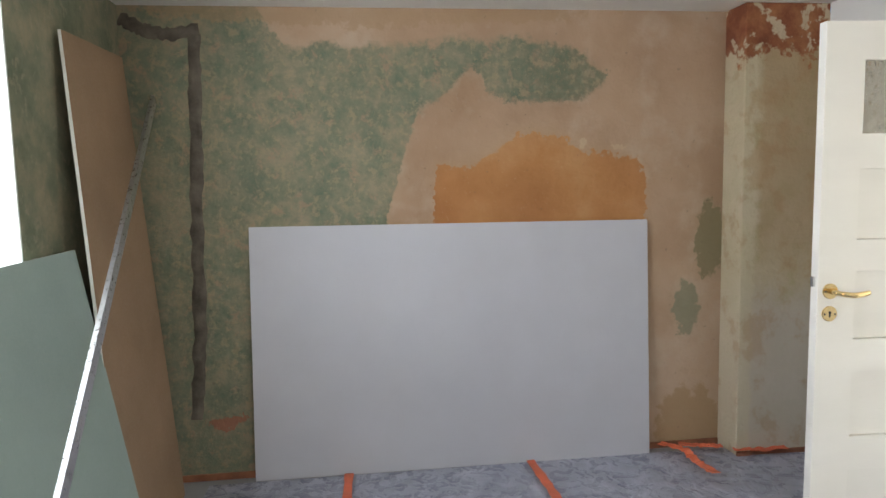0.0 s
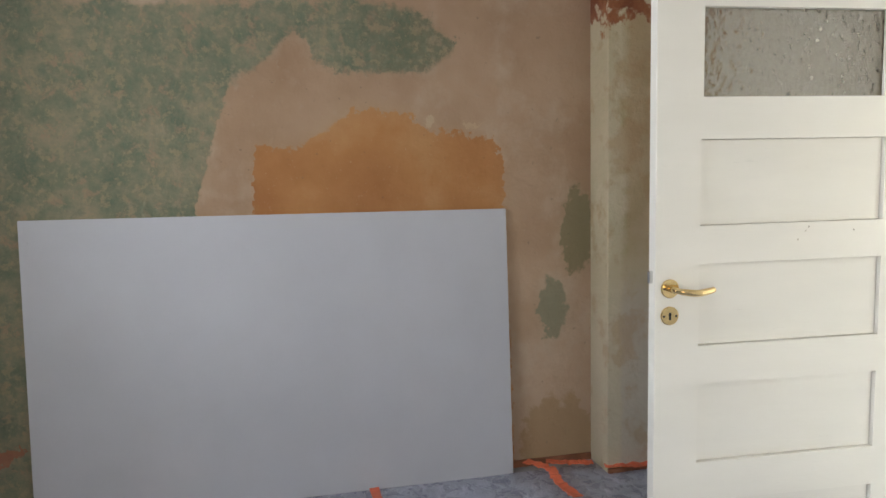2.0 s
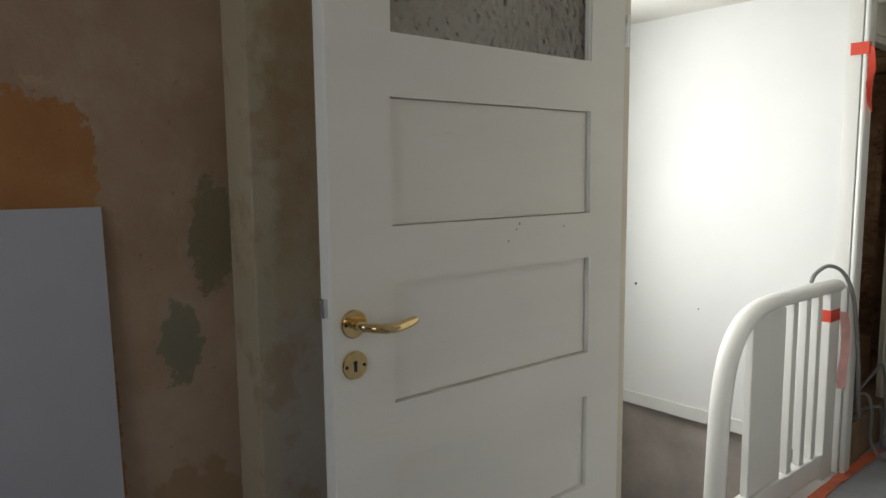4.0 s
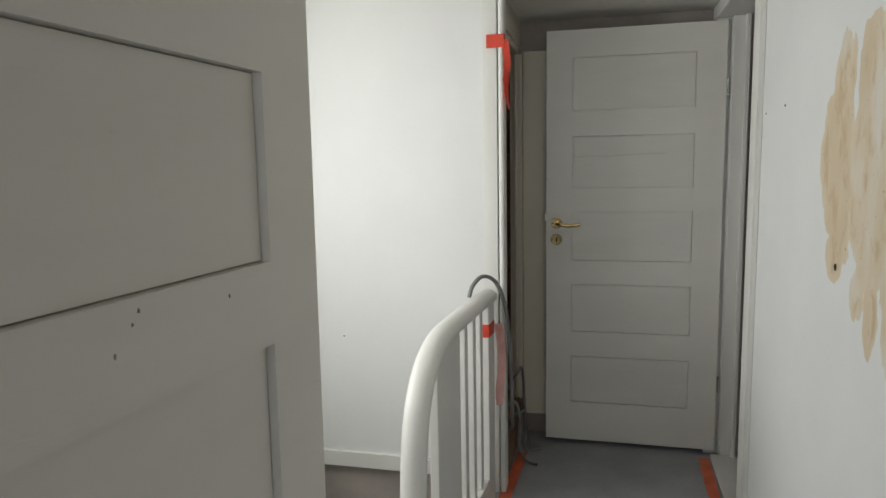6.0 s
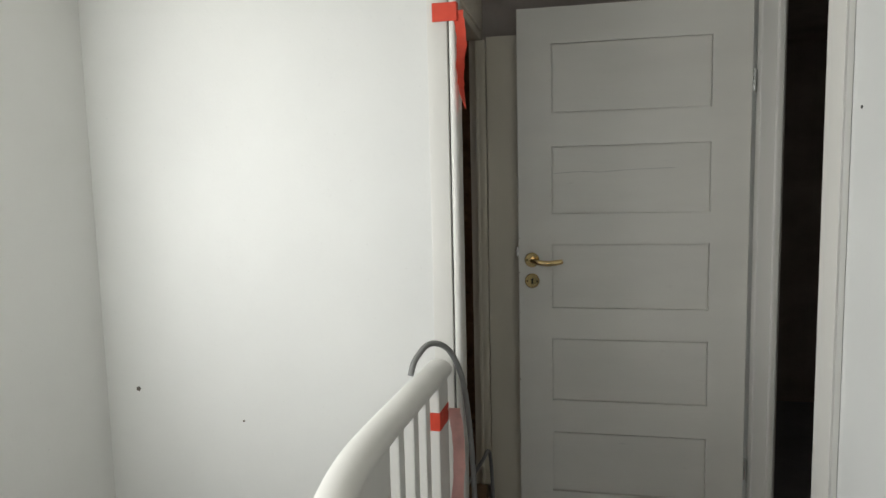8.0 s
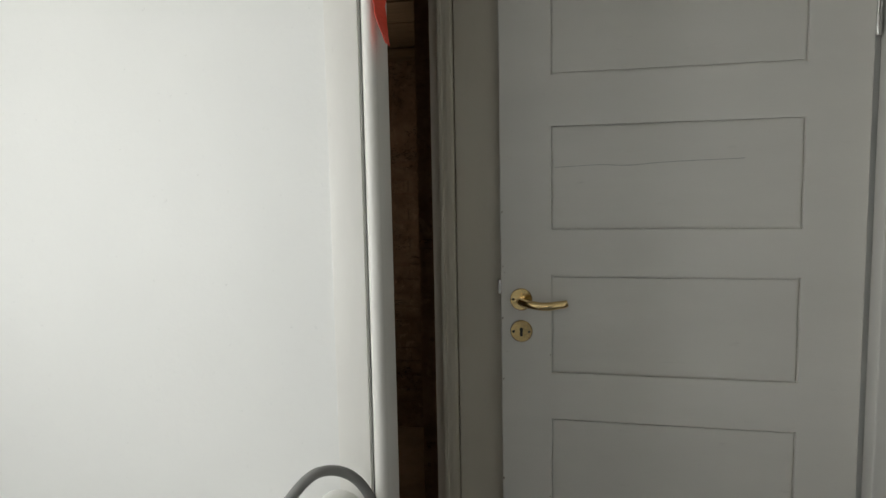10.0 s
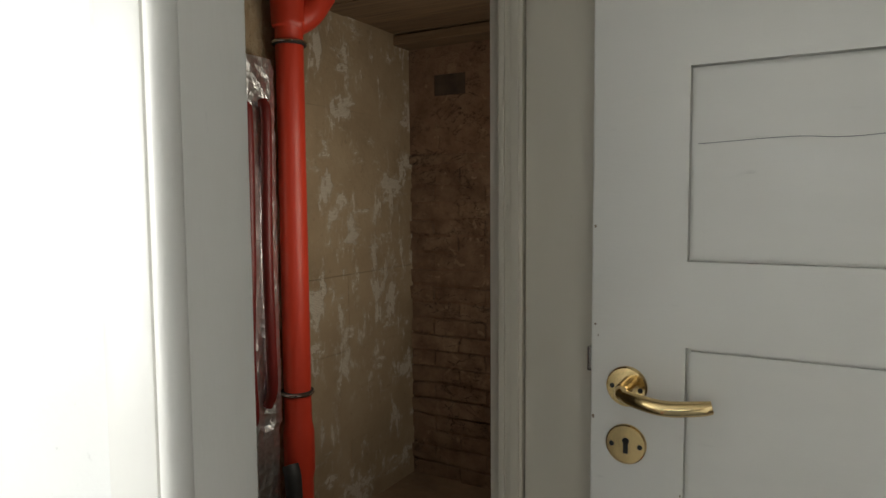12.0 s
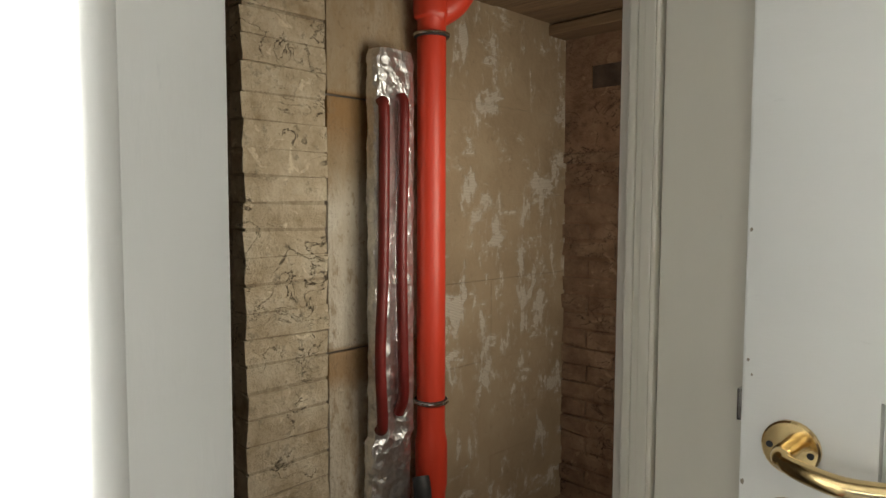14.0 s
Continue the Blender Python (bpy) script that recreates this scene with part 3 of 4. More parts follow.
structure("architrave_side", boxes(((HX - 0.014, 2.085, 0), (HX - 0.001, 2.200, 2.17)), ((HX - 0.018, 2.085, 0), (HX - 0.0145, 2.100, 2.17)), bevel=0.0015), M_trim)
structure("threshold_side", boxes(((HX + 0.022, 2.21, 0), (HX + 0.143, 3.055, 0.024)), bevel=0.005), M_trim, "white painted threshold")
structure("door_frame_back", boxes(((-0.676, 2.5755, BF), (-0.629, 2.584, 1.985)), ((-0.676, 2.592, 1.958), (LX + 0.003, 3.150, 1.983)), bevel=0.003), M_jamb, "painted lining of the back room doorway")
structure("door_frame_back_far", boxes(((-0.646, 3.140, BF), (-0.607, 3.164, 1.957)), bevel=0.003), M_cream, "cream painted lining of the back room doorway")
structure("door_stop_back", boxes(((-0.645, 3.134, BF), (-0.634, 3.1395, 1.956)), ((-0.626, 3.136, BF), (-0.611, 3.1395, 1.956)), bevel=0.002), M_cream)


def corner_architrave():
    """Moulded trim round the end of the white wall, beside the back doorway."""
    bm = boxes(((-0.690, WY - 0.008, 0.0), (-0.632, WY - 0.001, 2.12)), ((LX, WY + 0.001, 0.0), (-0.604, 2.586, 2.12)), bevel=0.003)
    tube(bm, [(-0.6140, WY - 0.004, 0.0), (-0.6140, WY - 0.004, 2.12)], 0.0118, 20)
    return structure("architrave_back", bm, M_trim, "moulded white architrave", True)


corner_architrave()
structure("architrave_back_head", boxes(((LX, 2.603, 1.990), (LX + 0.012, 3.14, 2.06)), bevel=0.004), M_jamb)

# ---------------- doors ----------------
PANELS = ((1.664, 1.914), (1.296, 1.544), (0.940, 1.184), (0.582, 0.824), (0.218, 0.458))


def lever_handle(parent, u, z):
    """Brass lever on a round rose, with a keyhole rose below; it stands out towards -Y."""
    rose = part("rose", disc(bmesh.new(), (u, -0.001, z), 0.0275, 0.006), M_brass, parent, "round brass rose")
    for dx in (-0.019, 0.019):
        part("screw", disc(bmesh.new(), (u + dx, -0.0065, z - 0.003 * (dx > 0)), 0.0035, 0.0012, sides=10), M_black, rose)
    pts = smooth_path([(u, -0.004, z), (u, -0.030, z), (u + 0.006, -0.043, z - 0.001), (u + 0.022, -0.050, z - 0.004), (u + 0.060, -0.053, z - 0.008), (u + 0.100, -0.047, z - 0.004), (u + 0.114, -0.044, z - 0.001)], 6)
    n = len(pts)
    radii = [0.0095 if i < n * 0.3 else 0.0078 + 0.0022 * math.sin(math.pi * (i / n - 0.3) / 0.7) for i in range(n)]
    part("lever", tube(bmesh.new(), pts, radii, 14), M_brass, parent, "polished brass lever", True)
    key = part("keyhole_rose", disc(bmesh.new(), (u, -0.001, z - 0.080), 0.0275, 0.005), M_brass, parent, "round brass keyhole plate")
    # keyhole is a black shape on the plate, its dark inside put into colour
    bm = disc(bmesh.new(), (u, -0.0058, z - 0.075), 0.0046, 0.0012, sides=14)
    add_box(bm, (u - 0.0032, -0.0070, z - 0.092), (u + 0.0032, -0.0058, z - 0.075))
    part("keyhole", bm, M_black, key)
    for dx in (-0.019, 0.019):
        part("screw", disc(bmesh.new(), (u + dx, -0.0055, z - 0.081), 0.0035, 0.0012, sides=10), M_black, key)


def panel_door(name, label, m, width, left, pw, bottom, top, glazed, material):
    """Framed five-panel leaf; x from the lock edge, front face at y = 0, 40 mm thick."""
    door = group_of(name, label, "door", m, "structure")
    th, rec = 0.040, 0.013 if glazed else 0.006
    right = left + pw
    for a, b, outer in ((0, left, 0), (right, width, width)):
        bm = boxes(((a, 0, bottom), (b, th, top)))
        rim = [e for e in bm.edges if all(abs(v.co.x - outer) < 1e-5 for v in e.verts) and abs(e.verts[0].co.z - e.verts[1].co.z) > 0.1]
        bmesh.ops.bevel(bm, geom=rim, offset=0.003, segments=2, affect="EDGES", profile=0.6)
        part("stile", bm, material, door)
    edges = [top] + [v for hi in PANELS for v in (hi[1], hi[0])] + [bottom]
    for i in range(0, len(edges), 2):
        part("rail", boxes(((left, 0, edges[i + 1]), (right, th, edges[i]))), material, door)
    for i, (lo, hi) in enumerate(PANELS):
        if glazed and i == 0:
            bm = boxes(((left, 0.018, lo), (right, 0.022, hi)))
            pane = part("glass_pane", bm, M_glass, door, "hammered obscure glass")
            bm = boxes(((left, 0.004, lo), (left + 0.008, 0.017, hi)), ((right - 0.008, 0.004, lo), (right, 0.017, hi)), bevel=0.002)
            part("glazing_bead", bm, material, door)
        else:
            g = 0.0025 if glazed else 0.0055
            part("panel", boxes(((left + g, rec, lo + g), (right - g, rec + 0.009, hi - g)), ((left + 0.0004, rec + 0.007, lo + 0.0004), (right - 0.0004, th - 0.006, hi - 0.0004))), M_door_panel if material is M_door else material, door)
    return door


d2 = panel_door("door_2", "open white five-panel door with a brass lever", pose(-0.485, 3.097, 0.005), 0.813, 0.125, 0.558, 0.02, 2.043, False, M_door)
lever_handle(d2, 0.051, 1.124)
part("latch", boxes(((-0.009, 0.012, 1.135), (0.0, 0.028, 1.170)), bevel=0.002), M_chrome, d2, "steel latch bolt")
for z in (0.35, 1.75):
    part("hinge", tube(bmesh.new(), [(0.818, 0.0, z - 0.04), (0.818, 0.0, z + 0.04)], 0.006), M_chrome, d2)

crack = tube(bmesh.new(), smooth_path([(0.135, 0.0058, 1.446), (0.24, 0.0058, 1.450), (0.30, 0.0058, 1.447), (0.40, 0.0058, 1.453), (0.56, 0.0058, 1.457)], 6), 0.00045, 6)
part("paint_crack", crack, M_cable, d2, "hairline crack in the panel paint")

d1 = panel_door("door_1", "open white panelled door with an obscure glass light", pose(-0.663, -0.154, 0, 0, 0, 87.0), 0.863, 0.138, 0.595, 0.02, 2.042, True, M_door)
lever_handle(d1, 0.045, 1.117)
part("latch", boxes(((-0.010, 0.012, 1.132), (0.0, 0.028, 1.168)), bevel=0.002), M_chrome, d1, "steel latch bolt")
for z in (0.35, 1.75):
    part("hinge", tube(bmesh.new(), [(0.868, 0.0, z - 0.04), (0.868, 0.0, z + 0.04)], 0.006), M_chrome, d1)

def chips(door, spots, rng):
    """Small spots where the paint has chipped along the lock edge and panels."""
    for u, z, r in spots:
        r *= 0.6
        bm = bmesh.new()
        ring = [bm.verts.new((u + r * rng.uniform(0.5, 1.1) * math.cos(a), -0.0006, z + 1.5 * r * rng.uniform(0.5, 1.1) * math.sin(a))) for a in (2 * math.pi * j / 9 for j in range(9))]
        back = [bm.verts.new(v.co + Vector((0, 0.0015, 0))) for v in ring]
        bm.faces.new(ring)
        for j in range(9):
            bm.faces.new((ring[j], back[j], back[(j + 1) % 9], ring[(j + 1) % 9]))
        part("paint_chip", bm, M_chip, door, "bare spot in the paint")


M_chip = paint("bare_wood_chip", (0.36, 0.30, 0.22), 0.2, 0.8, 0.2, 10, 60)
chips(d2, [(0.005, 1.34, 0.0035), (0.004, 1.075, 0.004), (0.006, 1.205, 0.003), (0.005, 0.92, 0.003), (0.003, 0.66, 0.004), (0.010, 1.19, 0.0022), (0.122, 0.985, 0.0025), (0.12, 0.62, 0.002)], random.Random(9))
chips(d1, [(0.637, 1.268, 0.0035), (0.487, 1.282, 0.004), (0.477, 1.270, 0.003), (0.452, 1.245, 0.004)], random.Random(12))

d3 = group_of("door_3", "cream painted door folded back against the wall", "door", None, "structure")
part("leaf", boxes(((-0.604, 3.146, 0.128), (-0.06, 3.184, 1.968)), bevel=0.002), M_cream, d3)
for z in (0.45, 1.75):
    part("hinge", tube(bmesh.new(), [(-0.612, 3.143, z - 0.04), (-0.612, 3.143, z + 0.04)], 0.005), M_cream, d3)

# ---------------- window of the room ----------------
w1 = group_of("window_1", "white framed window", "window", None, "structure")
fy = SY - 0.24
part("window_frame", boxes(((-0.898, fy, 1.10), (-0.84, fy + 0.06, 2.2)), ((0.69, fy, 1.10), (0.75, fy + 0.06, 2.2)), ((-0.84, fy, 2.14), (0.69, fy + 0.06, 2.2)), ((-0.84, fy, 1.10), (0.69, fy + 0.06, 1.16)), ((-0.13, fy, 1.16), (-0.07, fy + 0.06, 2.14)), bevel=0.004), M_trim, w1)
for a, b in ((-0.84, -0.13), (-0.07, 0.69)):
    part("pane", boxes(((a, fy + 0.028, 1.16), (b, fy + 0.032, 2.14))), M_pane, w1).visible_shadow = False
part("window_sill", boxes(((-0.895, fy + 0.062, 1.102), (0.745, SY + 0.03, 1.126)), bevel=0.004), M_trim, w1)

structure("window_reveal", boxes(((-0.909, SY - 0.29, 1.101), (-0.899, SY + 0.004, 2.188)), ((-0.909, SY - 0.29, 2.189), (0.749, SY + 0.004, 2.199)), ((0.738, SY - 0.29, 1.101), (0.749, SY + 0.004, 2.188))), M_white)

# ---------------- things in the room ----------------


def board(name, label, material, corners, thick, back):
    """A plasterboard sheet from its four front corners (bottom left, bottom right, top right, top left)."""
    c = [Vector(p) for p in corners]
    n = (c[1] - c[0]).cross(c[3] - c[0]).normalized() * (-thick)
    bm = bmesh.new()
    f = [bm.verts.new(p) for p in c]
    g = [bm.verts.new(p + n) for p in c]
    bm.faces.new(f)
    bm.faces.new(g[::-1])
    for i in range(4):
        bm.faces.new((f[i], g[i], g[(i + 1) % 4], f[(i + 1) % 4])).material_index = 1
    ob = thing(name, bm, material, label, "plasterboard", group="leaning boards")
    ob.data.materials.append(M_gypsum)
    for p in ob.data.polygons:
        p.material_index = 0 if abs(p.normal.dot(n.normalized())) > 0.9 else 1
    return ob


board("plasterboard", "large grey plasterboard sheet leaning against the stripped wall", M_grey_board,
      ((-1.938, -2.320, 0.004), (-1.928, -0.190, 0.004), (-1.984, -0.192, 1.300), (-1.984, -2.300, 1.318)), 0.0125, None)
board("plasterboard", "tall plasterboard offcut with its brown back outward", M_back_board,
      ((-1.84, -2.660, 0.004), (-1.06, -2.660, 0.004), (-1.27, -2.848, 2.130), (-1.935, -2.848, 2.145)), 0.0125, None)
board("plasterboard", "green moisture board standing behind the brown one", M_green_board,
      ((-1.888, -2.690, 0.004), (-1.35, -2.690, 0.004), (-1.37, -2.812, 1.325), (-1.960, -2.812, 1.325)), 0.0125, None)
board("plasterboard", "green moisture board leaning below the window", M_green_board,
      ((-1.10, -2.570, 0.004), (0.66, -2.570, 0.004), (0.66, -2.822, 1.300), (-1.18, -2.822, 1.300)), 0.0125, None)


def stud():
    """Long galvanised C profile leaning in the corner."""
    a, b = Vector((0.90, -2.360, 0.003)), Vector((-1.990, -2.713, 1.953))
    d = (b - a).normalized()
    s = d.cross(Vector((0, -1, 0))).normalized()
    n = s.cross(d)
    sec = [(-0.024, 0.016), (-0.024, 0), (0.024, 0), (0.024, 0.016), (0.0232, 0.016), (0.0232, 0.0008), (-0.0232, 0.0008), (-0.0232, 0.016)]
    bm = bmesh.new()
    rings = [[bm.verts.new(p + s * u + n * v) for u, v in sec] for p in (a, b)]
    for j in range(8):
        bm.faces.new((rings[0][j], rings[0][(j + 1) % 8], rings[1][(j + 1) % 8], rings[1][j]))
    bm.faces.new(rings[0][::-1])
    bm.faces.new(rings[1])
    return thing("metal_stud", bm, M_steel, "long galvanised steel stud leaning in the corner", "metal profile")


stud()


def ragged_strip(name, axis_pts, width, depth, label, rng):
    """Rough mortar fill of a cable chase on the stripped wall, along (y, z) points."""
    bm, prev = bmesh.new(), None
    pts = smooth_path([(WX + 0.002, y, z) for y, z in axis_pts], 10)
    for i, p in enumerate(pts):
        d = (pts[min(i + 1, len(pts) - 1)] - pts[max(i - 1, 0)]).normalized()
        s = Vector((1, 0, 0)).cross(d)
        w0, w1 = (width / 2 * rng.uniform(0.62, 0.98) for _ in range(2))
        row = [bm.verts.new(p - s * w0 - Vector((0.004, 0, 0))), bm.verts.new(p - s * w0 * 0.6 + Vector((depth * rng.uniform(0.5, 1), 0, 0))),
               bm.verts.new(p + s * w1 * 0.5 + Vector((depth * rng.uniform(0.4, 1), 0, 0))), bm.verts.new(p + s * w1 - Vector((0.004, 0, 0)))]
        if prev:
            for j in range(3):
                bm.faces.new((prev[j], prev[j + 1], row[j + 1], row[j]))
        prev = row
    return structure(name, bm, M_mortar, label, True)


ragged_strip("chase_fill_1", [(-2.61, 0.33), (-2.57, 0.8), (-2.555, 1.3), (-2.53, 1.9), (-2.52, 2.27)], 0.085, 0.008, "grey mortar filled cable chase", random.Random(3))
ragged_strip("chase_fill_2", [(-2.49, 2.29), (-2.64, 2.27), (-2.75, 2.29), (-2.86, 2.345)], 0.085, 0.009, "grey mortar filled cable chase", random.Random(5))
structure("baseboard", boxes(((WX, -2.86, 0.0), (WX + 0.012, 0.249, 0.035)), ((-1.811, 0.251, 0.0), (-1.799, NY, 0.03)), bevel=0.002), M_skirting, "low worn red-brown baseboard")


def dust_sheet():
    bm, nx, ny = bmesh.new(), 90, 90
    grid = []
    for i in range(nx + 1):
        row = []
        for j in range(ny + 1):
            x, y = -1.93 + 3.4 * (i / nx), -2.55 + 3.2 * (j / ny)
            h = abs(noise.noise(Vector((x * 3.2, y * 3.2, 0)))) * 0.022 + abs(noise.noise(Vector((x * 9 + 3, y * 9, 2)))) * 0.012
            near = max(0, 1 - abs(y - 0.05) / 0.5) * max(0, 1 - abs(x + 1.55) / 0.6)
            flat = min(1, abs(x + 1.97) / 0.12)
            row.append(bm.verts.new((x, y, 0.003 + h * (0.35 + 1.6 * near) * flat)))
        grid.append(row)
    for i in range(nx):
        for j in range(ny):
            bm.faces.new((grid[i][j], grid[i + 1][j], grid[i + 1][j + 1], grid[i][j + 1]))
    return thing("dust_sheet", bm, M_sheet, "crumpled clear plastic dust sheet over the floor", "plastic sheet", True)


dust_sheet()


def tape_strip(label, pts, width, material, rng, lift=0.004, wave=0.004, group="tape strips"):
    """A strip of tape lying over uneven ground."""
    bm, prev = bmesh.new(), None
    for i, p in enumerate(smooth_path(pts, 8)):
        q = smooth_path(pts, 8)
        d = (q[min(i + 1, len(q) - 1)] - q[max(i - 1, 0)])
        s = Vector((-d.y, d.x, 0)).normalized()
        w = width / 2 * rng.uniform(0.8, 1.1)
        row = []
        for off in (-w, w):
            for h in (0, 0.0012):
                row.append(bm.verts.new(p + s * off + Vector((0, 0, lift + h + rng.uniform(0, wave)))))
        if prev:
            for a, b in ((0, 2), (2, 3), (3, 1), (1, 0)):
                bm.faces.new((prev[a], prev[b], row[b], row[a]))
        else:
            bm.faces.new((row[0], row[1], row[3], row[2]))
        prev = row
    bm.faces.new((prev[0], prev[2], prev[3], prev[1]))
    return thing("tape", bm, material, label, "tape", group=group)


rt = random.Random(11)
tape_strip("orange tape seam on the plastic sheet", [(-1.90, -1.84, 0.012), (-1.5, -1.85, 0.014), (-0.9, -1.87, 0.014)], 0.05, M_orange_tape, rt, 0.012)
tape_strip("orange tape seam on the plastic sheet", [(-1.90, -0.875, 0.012), (-1.5, -0.86, 0.014), (-0.9, -0.85, 0.014)], 0.05, M_orange_tape, rt, 0.012)
tape_strip("crumpled orange tape at the foot of the wall", [(-1.95, -0.12, 0.02), (-1.83, -0.04, 0.03), (-1.69, -0.05, 0.03), (-1.53, -0.02, 0.025)], 0.05, M_orange_tape, rt, 0.02, 0.014)
tape_strip("crumpled orange tape at the foot of the wall", [(-1.93, -0.02, 0.02), (-1.89, 0.10, 0.02), (-1.87, 0.20, 0.02)], 0.045, M_orange_tape, rt, 0.018, 0.012)
tape_strip("crumpled orange tape at the foot of the chimney breast", [(-1.82, 0.24, 0.02), (-1.79, 0.36, 0.02), (-1.79, 0.53, 0.02)], 0.045, M_orange_tape, rt, 0.018, 0.012)
tape_strip("orange tape along the edge of the landing", [(-0.600, 1.25, 0), (-0.600, 1.7, 0), (-0.604, 2.3, 0), (-0.594, 2.60, 0), (-0.580, 2.93, 0)], 0.05, M_orange_tape, rt, 0.003, 0.005)
tape_strip("orange tape beside the white threshold", [(0.262, 2.35, 0), (0.266, 2.7, 0), (0.272, 3.04, 0)], 0.05, M_orange_tape, rt, 0.003, 0.004)

# ---------------- landing: guard rail, tape, cable ----------------
rail = group_of("stair_guard", "white painted wooden stair guard with a curved handrail", "railing", pose(-0.668, 2.45, 0, 0, 0, -3))
path = [(0, 0.02, 0.882), (0, -0.25, 0.884), (0, -0.5, 0.884), (0, -0.64, 0.878), (0, -0.74, 0.855), (0, -0.82, 0.812), (0, -0.882, 0.742), (0, -0.92, 0.65), (0, -0.945, 0.5), (0, -0.958, 0.25), (0, -0.963, -0.05)]
part("handrail", tube(bmesh.new(), smooth_path(path, 6), 0.039, 16, 0.72), M_trim, rail, "", True)


def guard_board(name, s0, s1, z0, z1, t, bevel):
    part(name, boxes(((-t / 2, -s1, z0), (t / 2, -s0, z1)), bevel=bevel), M_trim, rail)


guard_board("newel_board", 0.48, 0.745, 0.132, 0.850, 0.030, 0.004)
for c in (0.395, 0.275, 0.165):
    guard_board("baluster", c - 0.021, c + 0.021, 0.132, 0.870, 0.030, 0.004)
guard_board("end_post", -0.02, 0.085, 0.0, 0.872, 0.050, 0.005)
guard_board("bottom_rail", 0.087, 0.925, 0.03, 0.130, 0.050, 0.006)


def ribbon(name_label, pts, width, material, twist, rng, category="tape"):
    """Hanging loose end of tape."""
    bm, prev = bmesh.new(), None
    q = smooth_path(pts, 6)
    for i, p in enumerate(q):
        a = twist * i / len(q)
        s = Vector((math.cos(a), math.sin(a) * 0.9, rng.uniform(-0.05, 0.05))) * (width / 2) * rng.uniform(0.85, 1.1)
        n = Vector((-math.sin(a), math.cos(a), 0)) * 0.0006
        row = [bm.verts.new(p - s - n), bm.verts.new(p + s - n), bm.verts.new(p + s + n), bm.verts.new(p - s + n)]
        if prev:
            for j in range(4):
                bm.faces.new((prev[j], prev[(j + 1) % 4], row[(j + 1) % 4], row[j]))
        else:
            bm.faces.new(row[::-1])
        prev = row
    bm.faces.new(prev)
    return thing("tape", bm, material, name_label, category, group="hanging tape")


tp = thing("tape", boxes(((-0.672, WY - 0.0185, 1.886), (-0.6010, WY - 0.0162, 1.938)), ((-0.6012, WY - 0.0170, 1.886), (-0.5996, WY + 0.006, 1.938)), bevel=0.0004), M_red_tape, "red tape square stuck on the white corner trim", "tape")
ribbon("red tape end hanging from the corner trim", [(-0.598, WY - 0.012, 1.915), (-0.588, WY - 0.014, 1.83), (-0.594, WY - 0.010, 1.76), (-0.590, WY - 0.016, 1.69), (-0.580, WY - 0.014, 1.640)], 0.030, M_red_tape, 1.7, random.Random(2))
thing("tape", boxes(((0.0254, -0.088, 0.730), (0.0272, 0.012, 0.783)), ((-0.026, -0.0875, 0.730), (0.0252, -0.0858, 0.783)), bevel=0.0004), M_red_tape, "red tape square stuck on the guard's end post", "tape").matrix_world = pose(-0.668, 2.45, 0, 0, 0, -3)
ribbon("pale pink tape end hanging beside the guard's end post", [(-0.622, 2.445, 0.770), (-0.612, 2.450, 0.69), (-0.610, 2.452, 0.59), (-0.618, 2.452, 0.49), (-0.618, 2.450, 0.42)], 0.036, M_pink_tape, 0.6, random.Random(6))

bm = tube(bmesh.new(), smooth_path([(-0.715, 2.31, 0.905), (-0.705, 2.335, 0.945), (-0.675, 2.39, 0.975), (-0.632, 2.44, 0.945), (-0.600, 2.475, 0.85), (-0.588, 2.51, 0.70), (-0.583, 2.55, 0.50), (-0.588, 2.60, 0.31), (-0.597, 2.64, 0.25), (-0.66, 2.69, 0.222), (-0.85, 2.73, 0.22)], 8), 0.0085, 10)
thing("conduit", bm, M_cable, "grey flexible conduit looped over the stair guard", "cable", True)
bm = tube(bmesh.new(), smooth_path([(-0.80, 2.80, 0.222), (-0.66, 2.78, 0.23), (-0.585, 2.79, 0.26), (-0.565, 2.86, 0.24), (-0.575, 2.93, 0.12), (-0.57, 2.96, 0.012), (-0.50, 2.99, 0.009)], 8), 0.0075, 10)
thing("conduit", bm, M_cable, "grey conduit curling out of the back room", "cable", True)

for pts in ([(-0.84, 2.68, 0.222), (-0.70, 2.70, 0.26), (-0.60, 2.72, 0.34), (-0.575, 2.76, 0.25), (-0.585, 2.80, 0.10), (-0.56, 2.84, 0.010), (-0.50, 2.80, 0.009)],
            [(-0.86, 2.95, 0.222), (-0.72, 2.93, 0.25), (-0.615, 2.90, 0.40), (-0.590, 2.93, 0.44), (-0.585, 2.98, 0.36), (-0.580, 3.01, 0.15), (-0.56, 3.03, 0.010)]):
    thing("conduit", tube(bmesh.new(), smooth_path(pts, 8), 0.0070, 10), M_cable, "grey conduit curling out of the back room", "cable", True)

